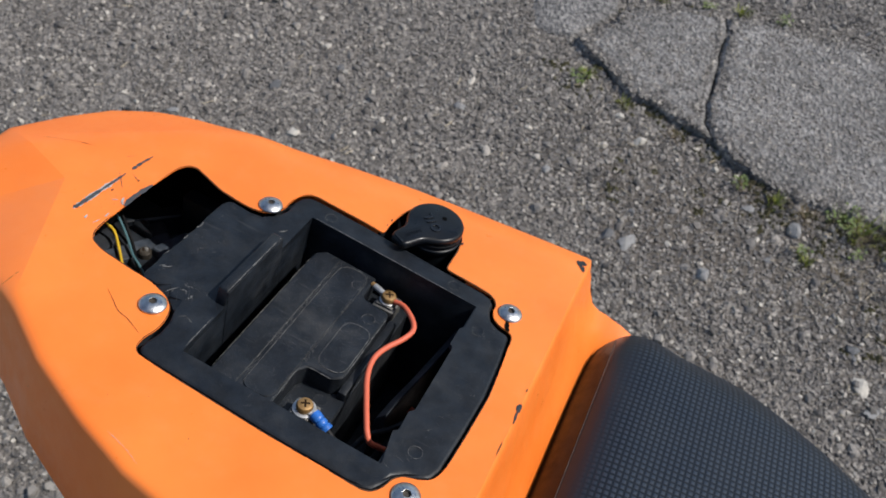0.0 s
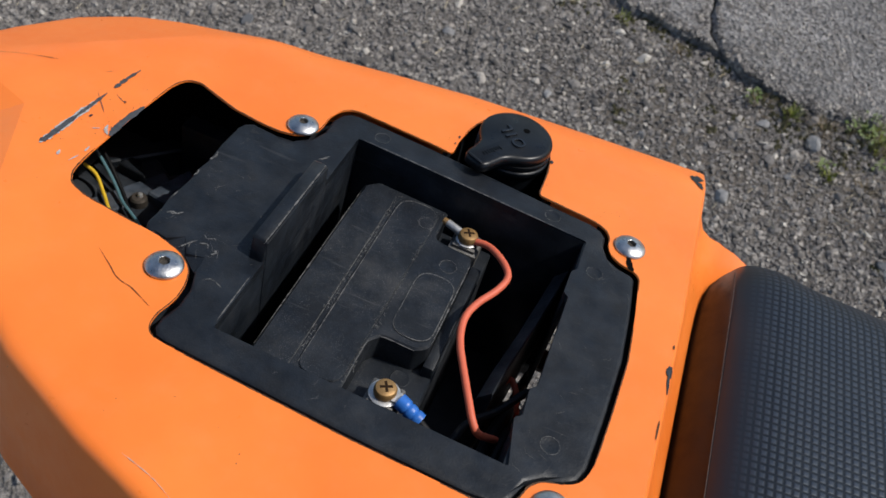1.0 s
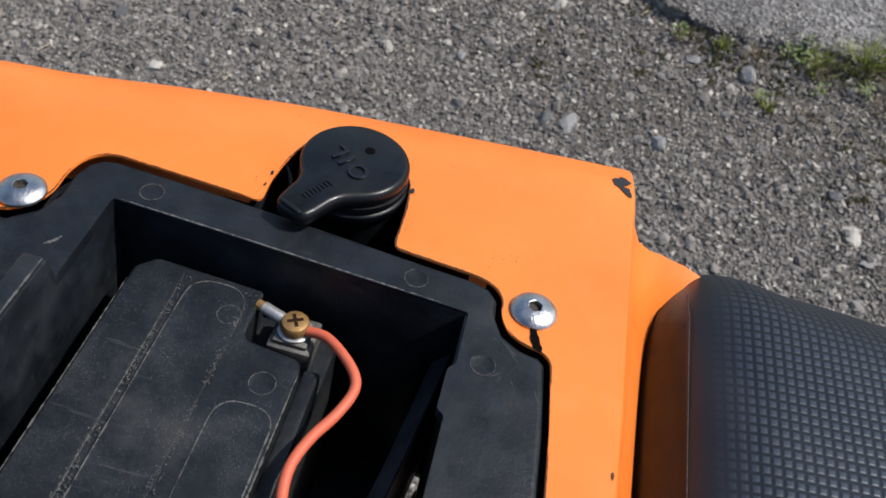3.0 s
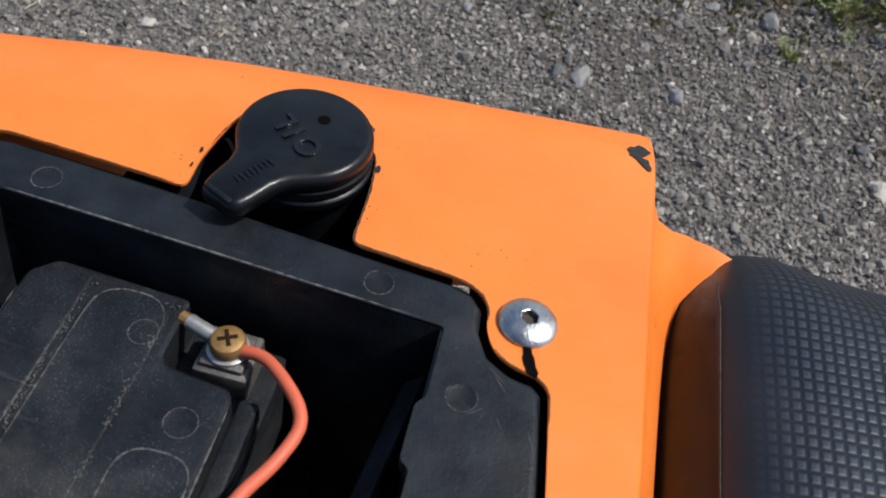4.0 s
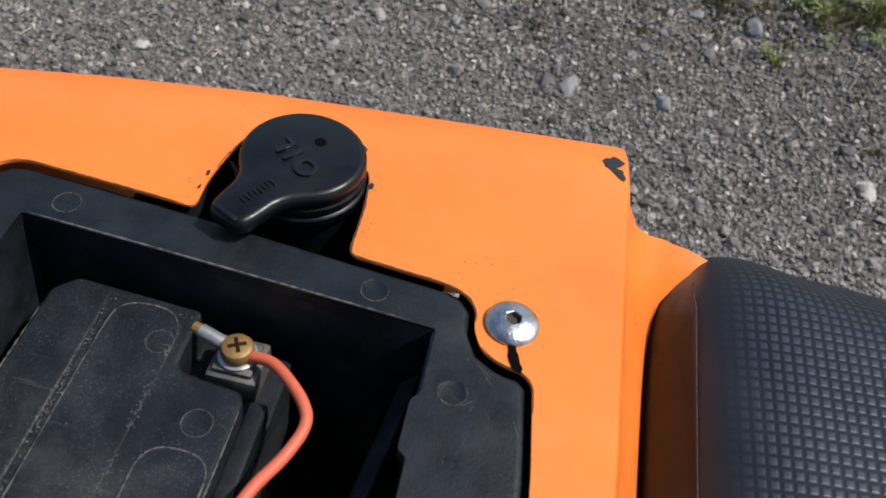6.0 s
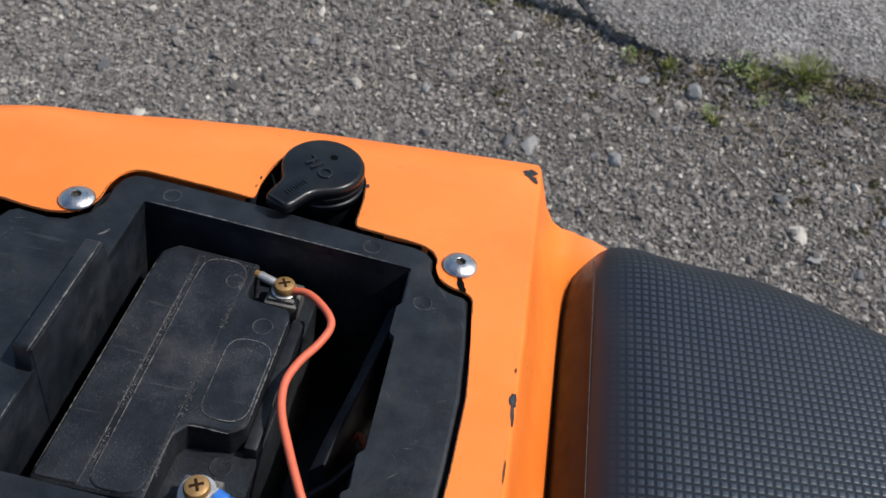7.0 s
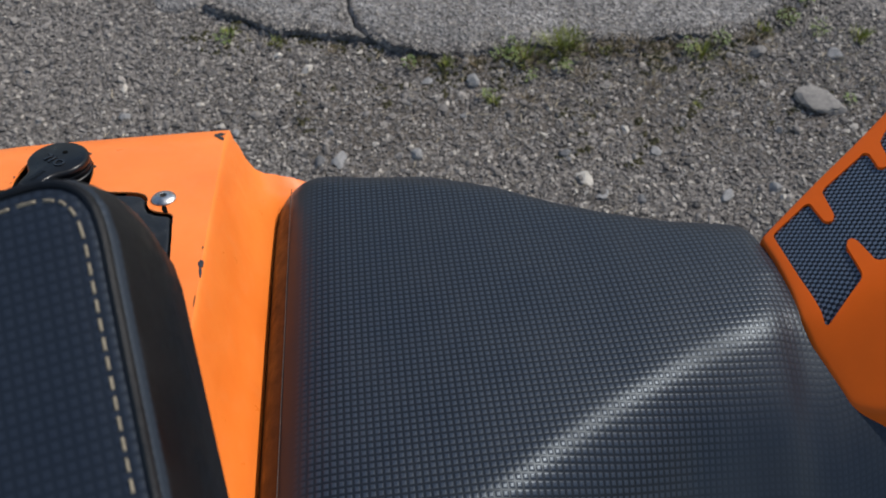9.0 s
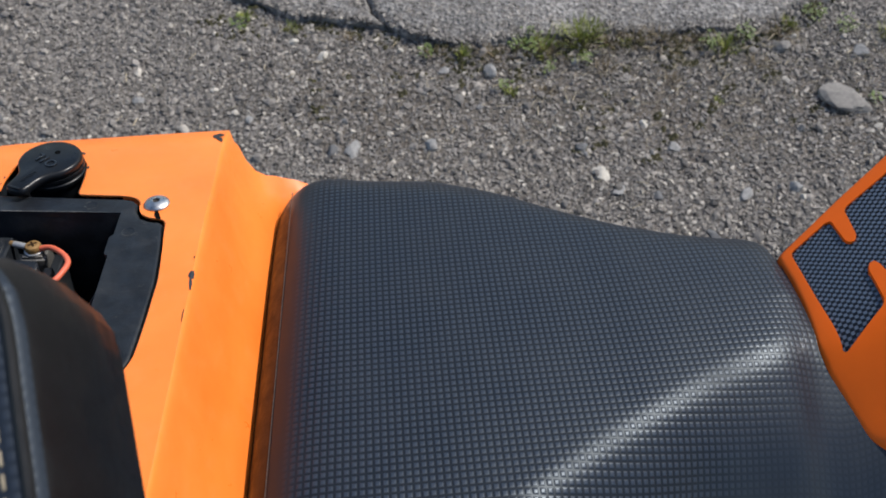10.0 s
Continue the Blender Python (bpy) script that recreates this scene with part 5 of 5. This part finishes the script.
TANK = [(464, 55), (464.5, 30), (463.5, 5), (461.5, -18), (464.5, -32), (472, -44.5), (483, -61.5), (492, -66.5), (501, -70), (520, -78), (560, -92), (680, -126), (680, 166), (640, 145), (600, 124), (550, 98.5), (528, 87), (505.5, 76.5), (485, 66)]
INSET = rounded([(494.4, 60.6), (491.8, 61.6), (471.4, 53), (470.2, 49.6), (470.5, 10), (472.2, -26.5), (474, -27.5), (494.6, -12.3), (496, -9), (496.7, 14), (498.6, 17.7), (500.7, 17.8), (502.1, 14), (503.9, -5.5), (507.5, -8.5), (530, -4), (620, 24), (620, 120), (560, 91), (545, 84), (539, 77), (537, 61), (534, 55), (530.8, 57.2), (531.7, 73), (530, 76), (504.4, 66.2), (502.2, 63.5), (500.6, 41.5), (499, 38), (496.6, 38), (495, 41)], 2.0, 3)
tank = part("tank_cover", sheet(rounded(TANK, 4), [INSET], tank_height, 2.0, 4.0, 2.5, (0.6, 1.4, 2.5), ((14, -0.5), (30, 0.5), (60, 1), (60, 1))), TANKORANGE, bike, "orange plastic tank cover with cut-out tabs")


def tank_inset():
    bm = sheet(inset(INSET, -6), (), lambda x, y: tank_height(x, y) - 2.0, 1.0, 9.0)
    uv = bm.loops.layers.uv.new("map")
    for f in bm.faces:
        for loop in f.loops:
            loop[uv].uv = (loop.vert.co.x, loop.vert.co.y)
    return bm


part("inset_print", tank_inset(), CARBON, tank, "carbon-look printed panel set into the tank cover")


# ---- the rest of the motorcycle below, out of sight but for its shadow ----
def wheel(x, contact, radius, width):
    z = contact + radius
    bm = bmesh.new()
    seg, tubes = 48, 14
    rings = []
    for i in range(seg):
        a = 2 * math.pi * i / seg
        ring = []
        for k in range(tubes):
            b = 2 * math.pi * k / tubes
            r = radius - width * 0.5 + width * 0.5 * math.cos(b)
            ring.append(bm.verts.new(((x + r * math.cos(a)) * 0.001, width * 0.5 * math.sin(b) * 0.001, (z + r * math.sin(a)) * 0.001)))
        rings.append(ring)
    for i in range(seg):
        a, b = rings[i], rings[(i + 1) % seg]
        for k in range(tubes):
            bm.faces.new((a[k], a[(k + 1) % tubes], b[(k + 1) % tubes], b[k]))
    w = part("wheel", bm, RUBBER, bike, "black rubber tyre")
    hub = turned([(radius * 0.66, -18), (radius * 0.66, -12), (60, -10), (60, 10), (radius * 0.66, 12), (radius * 0.66, 18)], 36)
    for v in hub.verts:
        v.co = Vector((v.co.x + x * 0.001, v.co.z, v.co.y + z * 0.001))
    part("rim", hub, FRAMEBLACK, w)
    return w


wheel(-20, -1046, 300, 110)
wheel(1230, -996, 300, 100)
frame_part = part("frame", tube([(-20, 0, -746), (250, 0, -640), (420, 0, -500), (560, 10, -300), (700, 15, -120), (900, 15, -100), (1010, 15, -200), (1120, 10, -450), (1230, 5, -700)], 24, 12, 8), FRAMEBLACK, bike, "black steel frame")
part("subframe", tube([(420, 0, -480), (300, 0, -320), (120, 0, -160), (-60, 0, -120), (-190, 0, -100)], 14, 10, 8), FRAMEBLACK, frame_part)
part("engine", box((280, -120, -760), (620, 120, -380), 40), FRAMEBLACK, bike, "dark engine block")
part("side_stand", tube([(330, 90, -650), (300, 200, -800), (270, 300, -960)], 12, 8, 6), FRAMEBLACK, bike, "black side stand")

# ---- battery ----
battery = on_bike("battery", "black sealed motorcycle battery, dusty, sitting in the tray", "battery")
case = part("case", slab_prism(rounded([(-44, -57), (24, -57), (24, 59), (-36, 62), (-44, 56)], 2.0), -103, -30, 0.8), CASE, battery, angle=30)
LID = rounded([(-43, -56), (-4.8, -56), (-4.8, -29), (-1, -24), (14, -24), (18.5, -20), (18.5, 35), (17, 37.5), (0.5, 39.5), (-1.5, 41.5), (-1.5, 59), (-37.5, 61), (-43, 55.5)], 1.6, 3)
lid = part("lid", slab_prism(LID, -31, -16.2, 0.9), CASE, battery, "scuffed black battery lid with shallow grooves", angle=30)
for panel in ([(-42, -55), (-26.8, -55), (-26.8, 59), (-37, 59.6), (-42, 54.5)], [(-24.6, -55), (-6.2, -55), (-4.0, 57), (-24.6, 57)]):
    part("lid_panel", slab_prism(rounded(panel, 1.5 if panel[0][0] < -40 else 7, 5), -16.4, -15.5, 0.35), CASE, lid, angle=30)
part("lid_panel", slab_prism(rounded([(0.2, -20), (17.6, -20), (17.6, 18), (0.2, 18)], 8, 6), -16.4, -15.75, 0.25), CASE, lid, angle=30)
for x, y in ((10, 26), (12, -30)):
    part("moulding_mark", turned([(4.2, -0.3), (4.1, 0.03), (3.9, 0.1), (3.7, 0.03), (0.3, 0.0)], 24, (x, y, -16.2 if y > 0 else -29.8)), CASE, lid)


def worn_line(points, z, parent, seed, width=0.32, closed=True):
    """A thin pale line where an edge of the moulding is rubbed."""
    line = list(points) + ([points[0]] if closed else [])
    return part("worn_line", streak(line, width, lambda x, y: z, 0.03, seed, 0.85), DUST, parent, "pale rubbed edge")


worn_line(densify(rounded([(0.2, -20), (17.6, -20), (17.6, 18), (0.2, 18)], 8, 6), 3.0), -15.74, lid, 1)
for k, (x, y, r) in enumerate(((10, 26, 3.9), (-8, 46, 3.6))):
    worn_line([(x + r * math.cos(q * 0.5236), y + r * math.sin(q * 0.5236)) for q in range(12)], -16.1 if x > 0 else -15.48, lid, 5 + k, 0.15)
worn_line([(-24.0, y) for y in np.arange(-52, 44, 6.0)] + [(-23.6, 50), (-21.8, 54.4), (-17.5, 56.4), (-11, 56.4), (-7, 54.4), (-4.8, 50), (-4.4, 40)], -15.47, lid, 8, 0.3, False)
worn_line([(-26.6, y) for y in np.arange(-52, 56, 6.0)], -15.47, lid, 9, 0.25, False)
worn_line([(18.6, y) for y in np.arange(-18, 36, 5.0)], -16.6, lid, 10, 0.4, False)
worn_line([(-4.9, -54), (-4.9, -29.4), (-1.2, -24.4), (13.5, -24.4)], -16.6, lid, 11, 0.35, False)
worn_line([(-42.7, y) for y in np.arange(-52, 52, 6.0)], -16.5, lid, 12, 0.35, False)


def dust_grains(x, seed):
    """Pale grains caught along a groove of the lid."""
    rnd = random.Random(seed)
    bm = bmesh.new()
    for _ in range(620):
        y = rnd.uniform(-53, 56)
        if noise.noise(Vector((y * 0.09, seed, 0))) < -0.05 and rnd.random() < 0.8:
            continue
        px, r = x + rnd.gauss(0, 0.8), rnd.uniform(0.06, 0.26)
        n = 5
        ring = [bm.verts.new(((px + r * rnd.uniform(0.5, 1.2) * math.cos(6.283 * k / n)) * 0.001, (y + 1.6 * r * rnd.uniform(0.5, 1.2) * math.sin(6.283 * k / n)) * 0.001, -0.0154)) for k in range(n)]
        top = bm.verts.new((px * 0.001, y * 0.001, -0.0152))
        for k in range(n):
            bm.faces.new((ring[k], ring[(k + 1) % n], top))
    return bm


for x, seed in ((-25.8, 31), (-4.9, 32)):
    tagged(part("dust", dust_grains(x, seed), DUST, lid, "pale dust grains along the groove"), kind="stuff")
part("ledge", box((18.5, -24, -34), (23.5, 40, -24), 0.8), CASE, battery)


def terminal(x, y, label, scale, ring):
    block = part("terminal", box((x - 7, y - 7, -31), (x + 7, y + 7, -21.5), 0.8), DIRTYLEAD, battery, label)
    add = turned([(scale * q, h) for q, h in ((5.1, 0), (5.3, 0.5), (5.3, 2.4), (4.7, 3.3), (3.4, 3.8), (0.4, 3.9))], 26, (x, y, -18.6))
    head = part("terminal_screw", add, BRASS, block, "brownish cross-head terminal screw")
    # the slot's shade is a dark cross set on the head, not cut in
    cross = add_box(box((-2.5, -0.55, -15.2), (2.5, 0.55, -14.62)), (-0.55, -2.5, -15.2), (0.55, 2.5, -14.63))
    part("cross_slot", cross, SLOT, block).matrix_basis = Matrix.Translation((x * 0.001, y * 0.001, 0)) @ Matrix.Rotation(radians(28), 4, "Z")
    part("square_nut", box((x - 5.5, y - 5.5, -21.6), (x + 5.5, y + 5.5, -19.9), 0.4), DIRTYLEAD, block)
    part("ring_lug", turned([(ring, 0), (ring, 0.9), (ring - 0.3, 1.1), (3.0, 1.1)], 26, (x, y, -19.9)), LEAD, block)
    return block


pos = terminal(11.7, 50.0, "grey metal positive terminal block", 0.86, 5.4)
terminal(10.5, -46.9, "grey metal negative terminal block", 0.86, 6.4)
part("cable_lug", tube([(9.5, 50.9, -17.9), (4.5, 52.0, -17.2), (0.4, 53.2, -16.9)], 2.0, 12, 4), LEAD, pos, "bright crimped cable lug")
part("copper_end", tube([(0.3, 53.2, -16.9), (-1.8, 53.8, -16.8)], 1.7, 10, 3), BRASS, pos)

red = on_bike("red_cable", "thin red insulated cable from the positive terminal", "cable")
part("insulation", tube([(14.5, 49.5, -18), (22, 47.5, -15.5), (29, 42, -14), (34.5, 36, -14), (36, 30.5, -14.5), (33.5, 22, -15), (29, 13, -15.5), (26.5, 4, -15.5), (26.8, -4, -16), (29.5, -13, -16.5), (35, -24, -17), (41, -35, -18), (45.5, -42, -20), (49, -44, -23), (53, -40, -29), (57, -33, -38), (60, -25, -50), (66, -15, -75)], 1.65, 12, 6), RED, red)
black = on_bike("black_cable", "black cable with a blue crimp from the negative terminal", "cable")
crimp = part("crimp", tube([(17.0, -48.0, -18.3), (20.5, -49.2, -18.8), (23.5, -50.1, -19.8), (27.3, -51.0, -21.0)], 3.2, 14, 5, radii=lambda t: 3.3 - 0.5 * (0.35 < t < 0.42) - 0.5 * (0.7 < t < 0.77)), BLUE, black, "bright blue plastic crimp sleeve")
part("crimp_tongue", box((9, -50, -19.6), (17.5, -44.5, -17.6), 0.6), LEAD, black)
part("insulation", tube([(26, -51.0, -21.0), (36, -53, -27), (44, -51, -36), (52, -42, -46), (58, -28, -58), (66, -10, -80)], 2.0, 10, 6), BLACKWIRE, black)
loom = on_bike("wire_loom", "black wires with a dark red lead in the tray slot", "cable")
part("insulation", tube([(40, -58, -55), (52, -48, -52), (58, -20, -56), (60, 12, -62), (63, 40, -80)], 2.4, 10, 6), BLACKWIRE, loom)
part("insulation", tube([(40, -50, -34), (44, -37, -30), (52, -27, -30), (57, -19, -30), (63, -9, -31), (72, -2, -38)], 1.8, 10, 6), BLACKWIRE, loom)
part("insulation", tube([(52, -66, -40), (53, -48, -36), (55, -30, -38), (58, -12, -46), (58, 4, -62)], 2.6, 10, 6), BLACKWIRE, loom)
part("insulation", tube([(57, -66, -44), (58, -46, -38), (60, -28, -40), (64, -10, -50)], 2.2, 10, 6), BLACKWIRE, loom)
part("insulation", tube([(48, -6, -60), (51, 2, -50), (54, 8, -49), (58, 5, -50), (62, -2, -56)], 1.5, 10, 6), RED, loom)
part("insulation", tube([(48, -60, -60), (55, -40, -46), (57, -12, -50), (60, 4, -58), (66, 10, -80)], 1.6, 10, 6), RED, loom)


# ---- loose passenger pad, held up off the tail ----
def seat_pad():
    turn = Vector((0.60, -0.12, 0.20))
    pad = tagged(new("seat_pad"), "black vinyl passenger seat pad with tan stitching, lifted off the tail", "seat pad")
    pad.empty_display_size = 0.05
    pad.matrix_world = BIKE @ Matrix.Translation((0.187, -0.357, 0.149)) @ Matrix.Rotation(turn.length, 4, turn.normalized())
    outline = rounded([(0, -148), (0, 148), (-150, 132), (-300, 96), (-300, -96), (-150, -132)], 16, 5)

    def crown(x, y):
        return 5 * (1 - (y / 150) ** 2) - 0.00004 * x * x

    bm = sheet(outline, (), crown, 0, 9.0, 4.5, (0.5, 1.2, 2.5, 4.5), ((5, -1.2), (12, -0.4), (20, 2.0), (9, 6.0)))
    uv = bm.loops.layers.uv.new("map")
    for f in bm.faces:
        side = abs(f.normal.z) < 0.5 or f.calc_center_median().z < -0.008
        f.material_index = 1 if side else 0
        for loop in f.loops:
            c = loop.vert.co
            loop[uv].uv = (c.x, c.y)
    part("cover", bm, [PADVINYL, SEATEDGE], pad, "black embossed vinyl cover", angle=70)
    part("base", slab_prism(inset(outline, 9), -56, -40, 1.0), FRAMEBLACK, pad, "black plastic base plate")
    edge = densify(inset(outline, 2.2), 6.2)
    seam = [Vector((x, y, crown(x, y) - 0.5)) for x, y in edge]
    part("piping", tube(seam + [seam[0]], 0.9, 8, 2), SEATEDGE, pad, "thin black seam piping")
    stitch = densify(inset(outline, 5.2), 3.2)
    bm = bmesh.new()
    for (x0, y0), (x1, y1) in zip(stitch, stitch[1:]):
        a, b = Vector((x0, y0, crown(x0, y0) + 0.15)), Vector((x1, y1, crown(x1, y1) + 0.15))
        d = (b - a)
        if d.length < 2:
            continue
        s = Vector((-d.y, d.x, 0)).normalized() * 0.28
        up = Vector((0, 0, 0.3))
        p, q = a + d * 0.16, a + d * 0.84
        v = [bm.verts.new(k * 0.001) for k in (p - s, p + s, q + s, q - s, p + d * 0.12 + up, q - d * 0.12 + up)]
        for f in ((0, 1, 4), (1, 2, 5, 4), (2, 3, 5), (3, 0, 4, 5)):
            bm.faces.new([v[i] for i in f])
    part("stitching", bm, THREAD, pad, "tan stitching along the seam")
    return pad


seat_pad()
